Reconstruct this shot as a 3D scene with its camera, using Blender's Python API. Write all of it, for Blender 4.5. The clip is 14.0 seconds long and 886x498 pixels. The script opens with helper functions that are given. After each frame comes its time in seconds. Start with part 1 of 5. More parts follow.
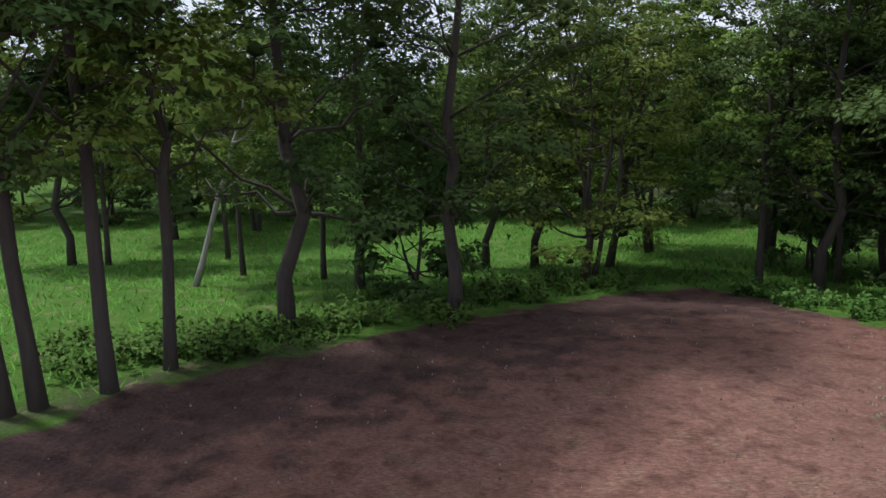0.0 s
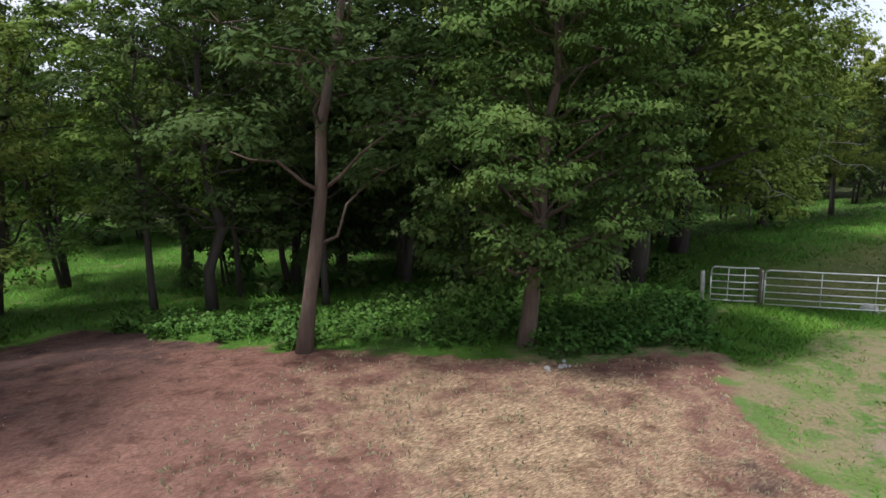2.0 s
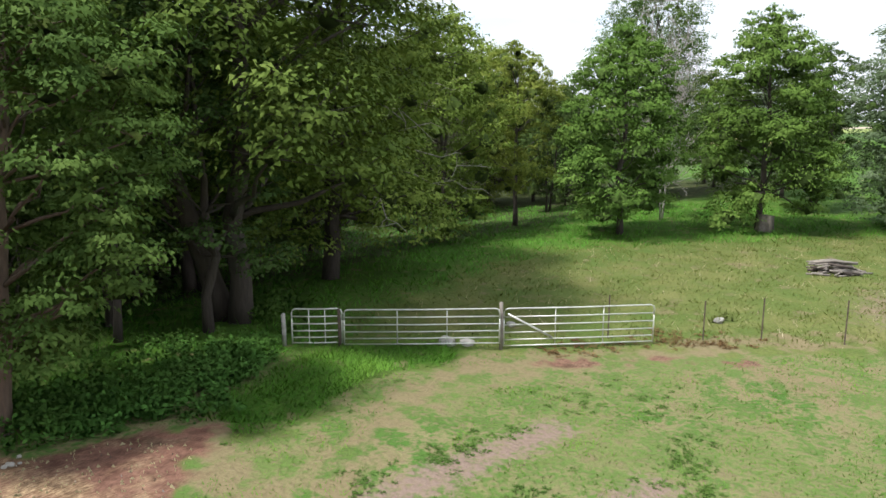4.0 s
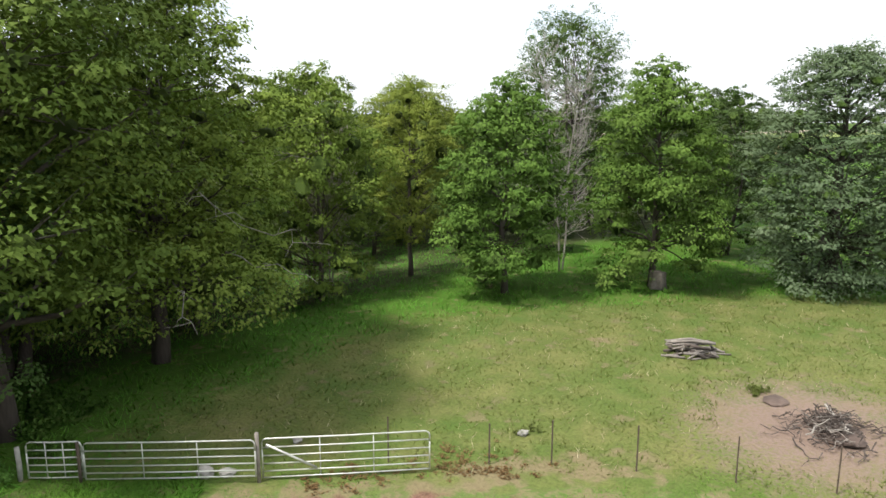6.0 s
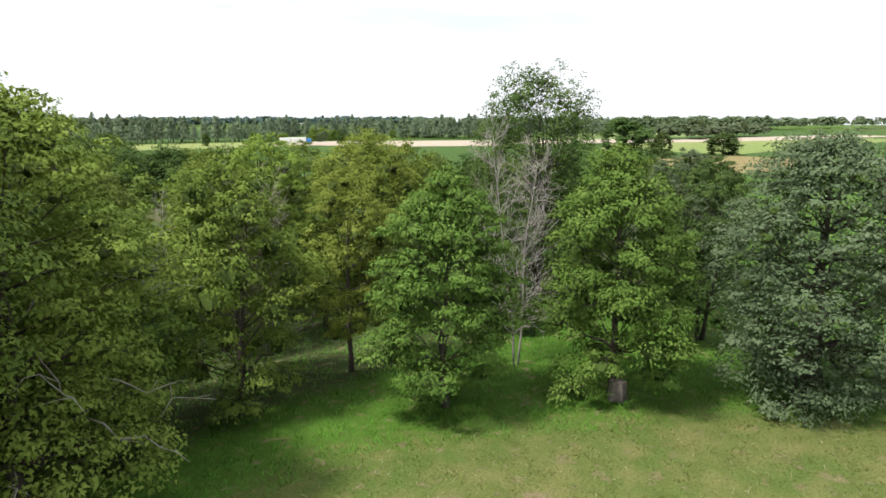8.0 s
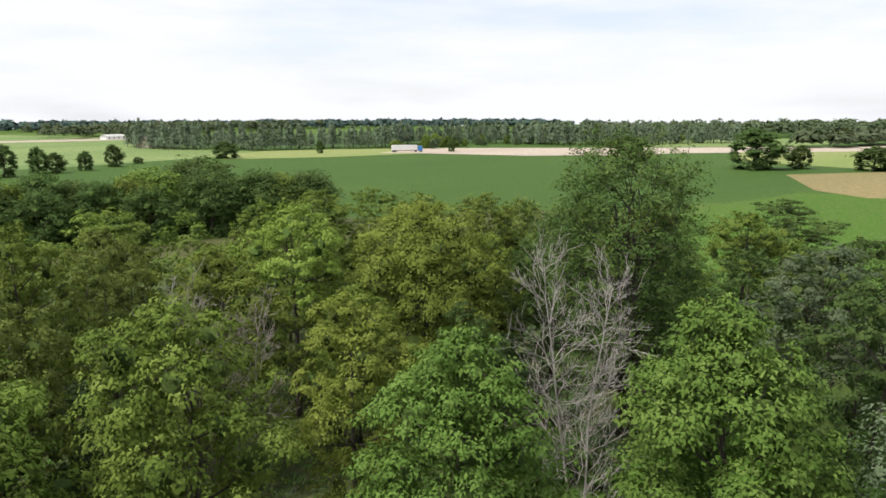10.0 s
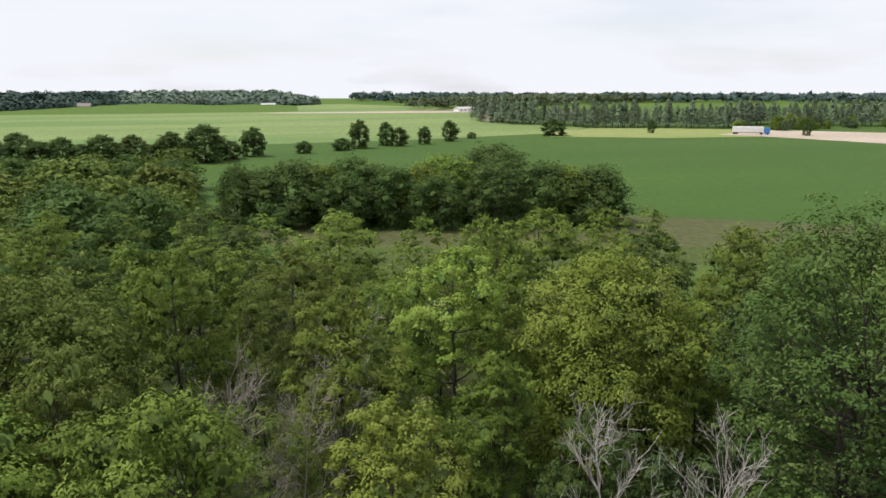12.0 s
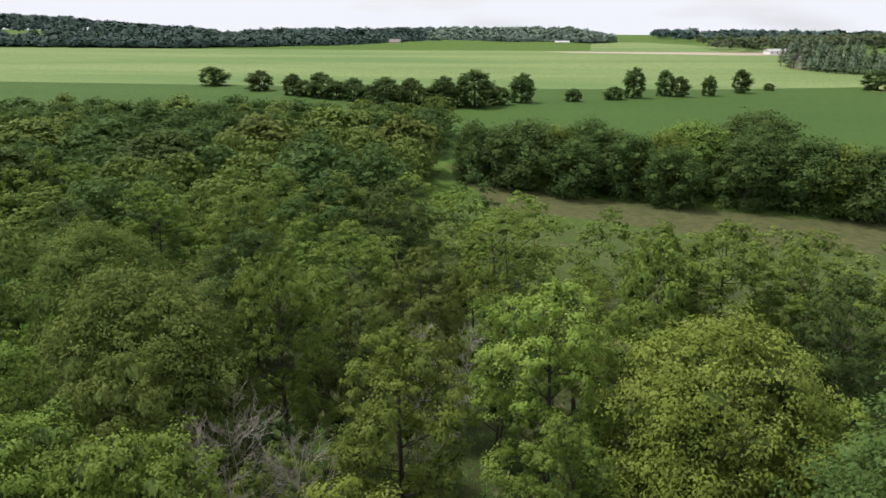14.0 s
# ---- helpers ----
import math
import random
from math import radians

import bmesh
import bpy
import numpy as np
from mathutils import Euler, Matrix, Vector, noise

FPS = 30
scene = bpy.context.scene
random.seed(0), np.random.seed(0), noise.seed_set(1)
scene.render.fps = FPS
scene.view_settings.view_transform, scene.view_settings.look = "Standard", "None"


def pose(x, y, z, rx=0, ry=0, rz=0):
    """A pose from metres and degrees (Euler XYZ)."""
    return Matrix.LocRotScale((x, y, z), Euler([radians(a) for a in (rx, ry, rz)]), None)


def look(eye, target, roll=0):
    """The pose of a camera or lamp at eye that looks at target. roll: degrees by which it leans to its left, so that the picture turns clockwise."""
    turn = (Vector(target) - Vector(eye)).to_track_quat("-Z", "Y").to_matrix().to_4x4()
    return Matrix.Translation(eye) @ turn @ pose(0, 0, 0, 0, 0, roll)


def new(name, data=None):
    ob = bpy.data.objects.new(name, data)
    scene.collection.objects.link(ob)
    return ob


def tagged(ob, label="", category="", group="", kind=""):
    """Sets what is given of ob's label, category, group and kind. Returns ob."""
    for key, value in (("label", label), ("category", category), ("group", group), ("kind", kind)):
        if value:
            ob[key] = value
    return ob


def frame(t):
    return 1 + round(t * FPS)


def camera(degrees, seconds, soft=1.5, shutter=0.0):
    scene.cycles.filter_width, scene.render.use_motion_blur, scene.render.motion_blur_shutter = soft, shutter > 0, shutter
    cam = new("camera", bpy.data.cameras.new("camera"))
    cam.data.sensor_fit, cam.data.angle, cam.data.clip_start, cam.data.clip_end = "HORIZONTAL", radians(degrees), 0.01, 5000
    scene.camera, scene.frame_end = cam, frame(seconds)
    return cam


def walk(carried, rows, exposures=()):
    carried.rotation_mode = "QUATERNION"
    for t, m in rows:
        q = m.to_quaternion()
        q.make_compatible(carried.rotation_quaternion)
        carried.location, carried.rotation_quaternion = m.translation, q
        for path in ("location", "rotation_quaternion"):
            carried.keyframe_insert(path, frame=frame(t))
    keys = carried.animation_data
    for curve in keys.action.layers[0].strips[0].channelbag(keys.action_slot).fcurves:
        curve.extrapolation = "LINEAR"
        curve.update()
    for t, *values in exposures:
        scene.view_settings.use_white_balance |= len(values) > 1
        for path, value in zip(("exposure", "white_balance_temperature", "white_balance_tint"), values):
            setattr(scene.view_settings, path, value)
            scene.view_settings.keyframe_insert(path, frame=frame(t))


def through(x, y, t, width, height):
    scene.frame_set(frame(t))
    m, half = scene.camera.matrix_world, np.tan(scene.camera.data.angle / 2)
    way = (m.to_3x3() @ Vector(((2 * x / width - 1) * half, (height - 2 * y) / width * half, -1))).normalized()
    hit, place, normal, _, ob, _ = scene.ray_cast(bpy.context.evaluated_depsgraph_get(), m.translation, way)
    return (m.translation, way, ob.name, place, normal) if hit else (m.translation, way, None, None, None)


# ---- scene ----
cam = camera(64.3, 14.0, soft=1.55)
PATH = [
    (0.0, 0.00, 0.00, 5.57, 78.60, 0.17, 1.63),
    (0.5, 1.31, 0.30, 5.53, 78.87, -0.02, -7.47),
    (1.0, 2.43, 0.53, 5.62, 78.95, -0.07, -17.82),
    (1.5, 3.60, 0.71, 5.69, 79.08, 0.20, -27.79),
    (2.0, 4.77, 0.68, 5.80, 79.25, 0.22, -36.47),
    (2.5, 6.12, 0.36, 5.96, 79.35, 0.05, -43.06),
    (3.0, 7.64, -0.41, 6.21, 79.34, -0.05, -47.86),
    (3.5, 9.24, -1.53, 6.53, 79.20, -0.04, -51.10),
    (4.0, 10.94, -2.88, 6.80, 79.26, -0.03, -52.76),
    (4.2, 11.61, -3.37, 6.92, 79.26, 0.02, -53.31),
    (6.3, 17.62, -7.25, 10.71, 79.16, 0.02, -53.22),
    (6.5, 18.12, -7.38, 11.21, 79.14, 0.02, -53.16),
    (7.0, 19.46, -7.48, 12.41, 79.14, -0.02, -53.12),
    (7.5, 21.12, -7.21, 13.63, 79.13, -0.03, -53.16),
    (7.7, 21.92, -7.04, 14.09, 79.14, 0.00, -53.17),
    (9.8, 33.73, -2.31, 19.10, 79.10, 0.10, -46.33),
    (10.0, 35.01, -2.08, 19.44, 79.10, 0.13, -43.54),
    (10.5, 38.31, -1.62, 20.27, 79.02, 0.08, -36.51),
    (11.0, 41.65, -1.27, 21.14, 78.57, 0.09, -29.65),
    (11.5, 44.94, -0.90, 22.02, 77.87, 0.08, -22.85),
    (12.0, 48.09, -0.56, 22.96, 76.84, 0.03, -16.03),
    (12.5, 51.13, -0.12, 23.94, 75.63, 0.07, -9.33),
    (13.0, 53.97, 0.56, 24.93, 74.37, -0.01, -3.49),
    (13.5, 56.61, 1.59, 25.95, 73.11, -0.05, 2.29),
    (14.0, 58.99, 3.15, 26.95, 71.83, -0.03, 7.56),
]
walk(cam, [(t, pose(*p)) for t, *p in PATH],
     exposures=[(0.0, 0.5, 5700, 16), (1.5, 0.7, 5800, 16), (3.0, 0.92, 6000, 11), (4.2, 1.08, 6200, 9), (6.3, 1.08, 6400, 9), (7.7, 1.0, 6400, 10), (9.8, 0.72, 6400, 13), (14.0, 0.55, 6300, 15)])

# ---- sky and sun ----
SUN_AZ, SUN_EL = -68.0, 61.0            # degrees clockwise from +y, degrees up
world = bpy.data.worlds.new("sky")
scene.world = world
world.use_nodes = True
wn, wl = world.node_tree.nodes, world.node_tree.links
wn.clear()
sky = wn.new("ShaderNodeTexSky")
sky.sky_type, sky.sun_disc = "NISHITA", False
sky.sun_elevation, sky.sun_rotation = radians(SUN_EL), radians(SUN_AZ)
blue = wn.new("ShaderNodeBackground")
blue.inputs["Strength"].default_value = 0.10
wl.new(sky.outputs[0], blue.inputs["Color"])
cloud = wn.new("ShaderNodeBackground")
cloud.inputs["Color"].default_value = (0.95, 0.975, 1.0, 1)
cloud.inputs["Strength"].default_value = 0.64
coord = wn.new("ShaderNodeTexCoord")
stretch = wn.new("ShaderNodeMapping")
stretch.inputs["Scale"].default_value = (1.6, 1.6, 9.0)
puffs = wn.new("ShaderNodeTexNoise")
puffs.inputs["Scale"].default_value, puffs.inputs["Detail"].default_value = 1.6, 5
ramp = wn.new("ShaderNodeValToRGB")
ramp.color_ramp.elements[0].position, ramp.color_ramp.elements[0].color = 0.30, (0.55, 0.55, 0.55, 1)
ramp.color_ramp.elements[1].position, ramp.color_ramp.elements[1].color = 0.50, (1, 1, 1, 1)
both = wn.new("ShaderNodeMixShader")
wout = wn.new("ShaderNodeOutputWorld")
wl.new(coord.outputs["Generated"], stretch.inputs[0])
wl.new(stretch.outputs[0], puffs.inputs["Vector"])
wl.new(puffs.outputs[0], ramp.inputs[0])
wl.new(ramp.outputs[0], both.inputs[0])
wl.new(blue.outputs[0], both.inputs[1])
wl.new(cloud.outputs[0], both.inputs[2])
wl.new(both.outputs[0], wout.inputs[0])
sun = new("sun", bpy.data.lights.new("sun", "SUN"))
sun.data.energy, sun.data.angle, sun.data.color = 2.85, radians(7), (1.0, 0.95, 0.86)
az, el = radians(SUN_AZ), radians(SUN_EL)
sun.matrix_world = look((0, 0, 0), (-math.sin(az) * math.cos(el), -math.cos(az) * math.cos(el), -math.sin(el)))
sun.location = (0, 0, 60)


# ---- materials ----
def material(name):
    m = bpy.data.materials.new(name)
    m.use_nodes = True
    return m, m.node_tree.nodes, m.node_tree.links, m.node_tree.nodes["Principled BSDF"]


def mixed(nodes, links, fac, a, b, kind="MIX"):
    n = nodes.new("ShaderNodeMix")
    n.data_type, n.blend_type = "RGBA", kind
    for sock, v in ((n.inputs[0], fac), (n.inputs[6], a), (n.inputs[7], b)):
        if isinstance(v, bpy.types.NodeSocket):
            links.new(v, sock)
        elif isinstance(v, tuple):
            sock.default_value = (*v, 1)
        else:
            sock.default_value = v
    return n.outputs[2]


def grain(nodes, links, scale, detail=4, lo=0.35, hi=0.65, space="Object"):
    co = nodes.new("ShaderNodeTexCoord")
    n = nodes.new("ShaderNodeTexNoise")
    n.inputs["Scale"].default_value, n.inputs["Detail"].default_value = scale, detail
    links.new(co.outputs[space], n.inputs["Vector"])
    r = nodes.new("ShaderNodeMapRange")
    r.inputs[1].default_value, r.inputs[2].default_value = lo, hi
    links.new(n.outputs[0], r.inputs[0])
    return r.outputs[0]


def bumped(nodes, links, bsdf, height, strength=0.4, distance=0.02):
    b = nodes.new("ShaderNodeBump")
    b.inputs["Strength"].default_value, b.inputs["Distance"].default_value = strength, distance
    links.new(height, b.inputs["Height"])
    links.new(b.outputs[0], bsdf.inputs["Normal"])


def leaf_material(name, dark, mid, light, through=0.20):
    m, nodes, links, bsdf = material(name)
    geo = nodes.new("ShaderNodeNewGeometry")
    obj = nodes.new("ShaderNodeObjectInfo")
    tuft = nodes.new("ShaderNodeAttribute")
    tuft.attribute_name = "tuft"
    patch = grain(nodes, links, 0.35, 3, 0.3, 0.7)
    total = nodes.new("ShaderNodeMath")
    total.operation, total.inputs[1].default_value = "MULTIPLY_ADD", 0.36
    links.new(tuft.outputs["Fac"], total.inputs[0])
    some = nodes.new("ShaderNodeMath")
    some.operation, some.inputs[1].default_value = "MULTIPLY_ADD", 0.18
    links.new(geo.outputs["Random Per Island"], some.inputs[0])
    rest = nodes.new("ShaderNodeMath")
    rest.operation, rest.inputs[1].default_value = "MULTIPLY", 0.46
    links.new(patch, rest.inputs[0])
    links.new(rest.outputs[0], some.inputs[2])
    links.new(some.outputs[0], total.inputs[2])
    r = nodes.new("ShaderNodeValToRGB")
    els = r.color_ramp.elements
    els[0].position, els[0].color = 0.15, (*dark, 1)
    els[1].position, els[1].color = 0.9, (*light, 1)
    e = els.new(0.5)
    e.color = (*mid, 1)
    links.new(total.outputs[0], r.inputs[0])
    hsv = nodes.new("ShaderNodeHueSaturation")
    v = nodes.new("ShaderNodeMapRange")
    v.inputs[3].default_value, v.inputs[4].default_value = 0.86, 1.16
    hm = nodes.new("ShaderNodeMapRange")
    hm.inputs[3].default_value, hm.inputs[4].default_value = 0.495, 0.522
    links.new(obj.outputs["Random"], v.inputs[0])
    links.new(obj.outputs["Random"], hm.inputs[0])
    links.new(v.outputs[0], hsv.inputs["Value"])
    links.new(hm.outputs[0], hsv.inputs["Hue"])
    links.new(r.outputs[0], hsv.inputs["Color"])
    links.new(hsv.outputs[0], bsdf.inputs["Base Color"])
    bsdf.inputs["Roughness"].default_value = 0.75
    bsdf.inputs["Specular IOR Level"].default_value = 0.08
    tr = nodes.new("ShaderNodeBsdfTranslucent")
    warm = mixed(nodes, links, 0.5, hsv.outputs[0], (1.0, 0.95, 0.3), "MULTIPLY")
    links.new(warm, tr.inputs[0])
    mx = nodes.new("ShaderNodeMixShader")
    mx.inputs[0].default_value = through
    links.new(bsdf.outputs[0], mx.inputs[1])
    links.new(tr.outputs[0], mx.inputs[2])
    links.new(mx.outputs[0], nodes["Material Output"].inputs[0])
    return m


LEAF = {
    "yellow": leaf_material("leaf_yellow_green", (0.132, 0.175, 0.028), (0.192, 0.246, 0.044), (0.272, 0.32, 0.07)),
    "mid": leaf_material("leaf_green", (0.086, 0.124, 0.023), (0.138, 0.188, 0.033), (0.21, 0.26, 0.057)),
    "dark": leaf_material("leaf_dark_green", (0.048, 0.076, 0.022), (0.072, 0.111, 0.031), (0.110, 0.155, 0.047), 0.3),
    # Leaves darkened to stand for shade in the gaps between crowns.
    "deep": leaf_material("leaf_gap_shade", (0.044, 0.068, 0.027), (0.068, 0.098, 0.038), (0.105, 0.146, 0.055), 0.25),
    "fresh": leaf_material("leaf_fresh_green", (0.116, 0.177, 0.034), (0.183, 0.262, 0.049), (0.268, 0.348, 0.076)),
    "ash": leaf_material("leaf_ash_green", (0.068, 0.11, 0.022), (0.108, 0.164, 0.031), (0.166, 0.226, 0.052)),
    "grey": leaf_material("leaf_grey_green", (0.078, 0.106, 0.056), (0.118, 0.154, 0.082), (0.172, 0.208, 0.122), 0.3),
    "brown": leaf_material("leaf_brownish_green", (0.086, 0.115, 0.026), (0.128, 0.164, 0.036), (0.182, 0.218, 0.056), 0.2),
    "poplar": leaf_material("leaf_poplar", (0.058, 0.106, 0.028), (0.096, 0.16, 0.04), (0.155, 0.22, 0.065), 0.28),
    "weed": leaf_material("leaf_weed", (0.062, 0.120, 0.026), (0.098, 0.185, 0.036), (0.155, 0.25, 0.06)),
    # Needles paled, hill leaves blued: distance haze mixed into these three colours.
    "pine": leaf_material("hazed_pine_needles", (0.098, 0.132, 0.08), (0.158, 0.21, 0.128), (0.245, 0.295, 0.19), 0.12),
    "hill": leaf_material("hazed_leaf_hill_wood", (0.044, 0.074, 0.062), (0.06, 0.098, 0.08), (0.08, 0.122, 0.097), 0.1),
    "hazed_hill": leaf_material("hazed_leaf_far_hill", (0.092, 0.132, 0.1), (0.126, 0.176, 0.13), (0.168, 0.216, 0.158), 0.1),
    "elder": leaf_material("leaf_elder", (0.056, 0.108, 0.025), (0.092, 0.162, 0.036), (0.15, 0.228, 0.056), 0.26),
    "grass": leaf_material("grass_blades", (0.125, 0.168, 0.042), (0.155, 0.19, 0.054), (0.175, 0.20, 0.07), 0.45),
    "rust": leaf_material("dry_red_weeds", (0.16, 0.095, 0.045), (0.24, 0.15, 0.07), (0.32, 0.24, 0.11), 0.2),
    "lush": leaf_material("lush_grass_blades", (0.062, 0.148, 0.019), (0.108, 0.225, 0.029), (0.18, 0.315, 0.050), 0.3),
    "dry": leaf_material("dry_grass_blades", (0.275, 0.237, 0.146), (0.413, 0.350, 0.227), (0.562, 0.500, 0.358), 0.3),
}


def bark_material(name, dark, light):
    m, nodes, links, bsdf = material(name)
    co = nodes.new("ShaderNodeTexCoord")
    mp = nodes.new("ShaderNodeMapping")
    mp.inputs["Scale"].default_value = (14, 14, 2.2)
    n = nodes.new("ShaderNodeTexNoise")
    n.inputs["Scale"].default_value, n.inputs["Detail"].default_value = 1.0, 6
    links.new(co.outputs["Object"], mp.inputs[0])
    links.new(mp.outputs[0], n.inputs["Vector"])
    base = mixed(nodes, links, n.outputs[0], dark, light)
    moss = grain(nodes, links, 0.9, 3, 0.55, 0.75)
    c = mixed(nodes, links, moss, base, (0.075, 0.072, 0.055))
    links.new(c, bsdf.inputs["Base Color"])
    bsdf.inputs["Roughness"].default_value = 0.9
    bumped(nodes, links, bsdf, n.outputs[0], 0.8, 0.03)
    return m


BARK = bark_material("bark_brown", (0.022, 0.017, 0.014), (0.080, 0.062, 0.051))
BARK_WARM = bark_material("bark_warm", (0.045, 0.031, 0.023), (0.175, 0.118, 0.086))
DEAD = bark_material("dead_wood_grey", (0.19, 0.172, 0.152), (0.42, 0.388, 0.35))
DEAD_BROWN = bark_material("dead_wood_brown", (0.15, 0.13, 0.11), (0.33, 0.295, 0.25))


# Dark green of the crown cores: inner shade put into the colour.
CORE_SHADE = leaf_material("crown_core_shade", (0.055, 0.08, 0.018), (0.075, 0.11, 0.025), (0.10, 0.14, 0.036), 0.05)


def plain(name, colour, rough=0.6, metal=0.0, spread=0.12, scale=8.0, relief=0.15):
    m, nodes, links, bsdf = material(name)
    g = grain(nodes, links, scale, 5, 0.3, 0.7)
    g2 = grain(nodes, links, scale * 0.17, 3, 0.4, 0.7)
    c = mixed(nodes, links, g, tuple(v * (1 - spread) for v in colour), tuple(min(1, v * (1 + spread)) for v in colour))
    c = mixed(nodes, links, g2, c, tuple(v * (1 - 1.6 * spread) for v in colour))
    links.new(c, bsdf.inputs["Base Color"])
    bsdf.inputs["Roughness"].default_value, bsdf.inputs["Metallic"].default_value = rough, metal
    bumped(nodes, links, bsdf, g, relief, 0.01)
    return m


GALV = plain("galvanised_steel", (0.62, 0.62, 0.58), 0.45, 0.55, 0.18, 6)
RUST = plain("rusty_steel", (0.12, 0.09, 0.07), 0.8, 0.3, 0.3, 12)
LOGWOOD = plain("weathered_timber", (0.235, 0.205, 0.18), 0.85, 0, 0.35, 5, 0.5)
STUMP = plain("stump_bark", (0.17, 0.145, 0.125), 0.9, 0, 0.4, 4, 0.6)
STICK = plain("brush_sticks", (0.085, 0.066, 0.056), 0.9, 0, 0.4, 5, 0.4)
STONE = plain("pale_stone", (0.33, 0.315, 0.29), 0.85, 0, 0.25, 5, 0.5)
WHITE = plain("white_paint", (0.80, 0.80, 0.78), 0.5, 0, 0.06, 1.0, 0.05)
BLUEP = plain("blue_paint", (0.05, 0.22, 0.55), 0.4, 0, 0.06, 1.0, 0.05)
TYRE = plain("black_rubber", (0.02, 0.02, 0.02), 0.85)
ROOF = plain("roof_shingle", (0.22, 0.19, 0.17), 0.85, 0, 0.15, 2)
SIDING = plain("tan_siding", (0.62, 0.53, 0.42), 0.7, 0, 0.08, 2)
GLASS = plain("window_dark", (0.03, 0.035, 0.04), 0.15)
SOIL = plain("dark_soil", (0.11, 0.078, 0.064), 0.95, 0, 0.3, 3, 0.6)


def field_material(name, a, b, rows=0.0, turn=0.0):
    m, nodes, links, bsdf = material(name)
    co_ = nodes.new("ShaderNodeTexCoord")
    flat = nodes.new("ShaderNodeMapping")
    flat.inputs["Scale"].default_value = (0.003, 0.016, 0.01)
    swell = nodes.new("ShaderNodeTexNoise")
    swell.inputs["Scale"].default_value, swell.inputs["Detail"].default_value = 1.0, 5
    links.new(co_.outputs["Object"], flat.inputs[0])
    links.new(flat.outputs[0], swell.inputs["Vector"])
    wide = nodes.new("ShaderNodeMapRange")
    wide.inputs[1].default_value, wide.inputs[2].default_value = 0.36, 0.62
    links.new(swell.outputs[0], wide.inputs[0])
    big = wide.outputs[0]
    fine = grain(nodes, links, 0.9, 4, 0.3, 0.7)
    c = mixed(nodes, links, big, a, b)
    c = mixed(nodes, links, fine, c, tuple(0.72 * v for v in a))
    if rows:
        co = nodes.new("ShaderNodeTexCoord")
        mp = nodes.new("ShaderNodeMapping")
        mp.inputs["Rotation"].default_value = (0, 0, radians(turn))
        w = nodes.new("ShaderNodeTexWave")
        w.inputs["Scale"].default_value, w.inputs["Distortion"].default_value = rows, 0.6
        links.new(co.outputs["Object"], mp.inputs[0])
        links.new(mp.outputs[0], w.inputs["Vector"])
        c = mixed(nodes, links, w.outputs[1], c, tuple(0.65 * v for v in a))
    links.new(c, bsdf.inputs["Base Color"])
    bsdf.inputs["Roughness"].default_value = 0.9
    bsdf.inputs["Specular IOR Level"].default_value = 0.15
    bumped(nodes, links, bsdf, fine, 0.6, 0.1)
    return m


SOY = field_material("crop_dark_green", (0.052, 0.110, 0.017), (0.092, 0.163, 0.026), 1.1, 35)
PALEFIELD = field_material("crop_light_green", (0.125, 0.20, 0.06), (0.235, 0.29, 0.105))
VERGE = field_material("mown_verge", (0.19, 0.25, 0.07), (0.27, 0.29, 0.11))
GRADED = field_material("graded_earth", (0.40, 0.335, 0.265), (0.50, 0.435, 0.35))
ROUGH = field_material("rough_grass", (0.072, 0.084, 0.03), (0.112, 0.108, 0.042))
STUBBLE = field_material("brown_stubble", (0.22, 0.19, 0.08), (0.29, 0.22, 0.10))


def attribute(nodes, name):
    n = nodes.new("ShaderNodeAttribute")
    n.attribute_name = name
    return n.outputs["Fac"]


def ragged(nodes, links, value, noise_value, spread=0.55, edge=0.12):
    """A mask with a torn edge: the value, shifted by the noise, cut at one half."""
    s = nodes.new("ShaderNodeMath")
    s.operation, s.inputs[1].default_value = "SUBTRACT", 0.5
    links.new(noise_value, s.inputs[0])
    k = nodes.new("ShaderNodeMath")
    k.operation, k.inputs[1].default_value = "MULTIPLY_ADD", spread
    links.new(s.outputs[0], k.inputs[0])
    links.new(value, k.inputs[2])
    r = nodes.new("ShaderNodeMapRange")
    r.inputs[1].default_value, r.inputs[2].default_value = 0.5 - edge, 0.5 + edge
    links.new(k.outputs[0], r.inputs[0])
    return r.outputs[0]


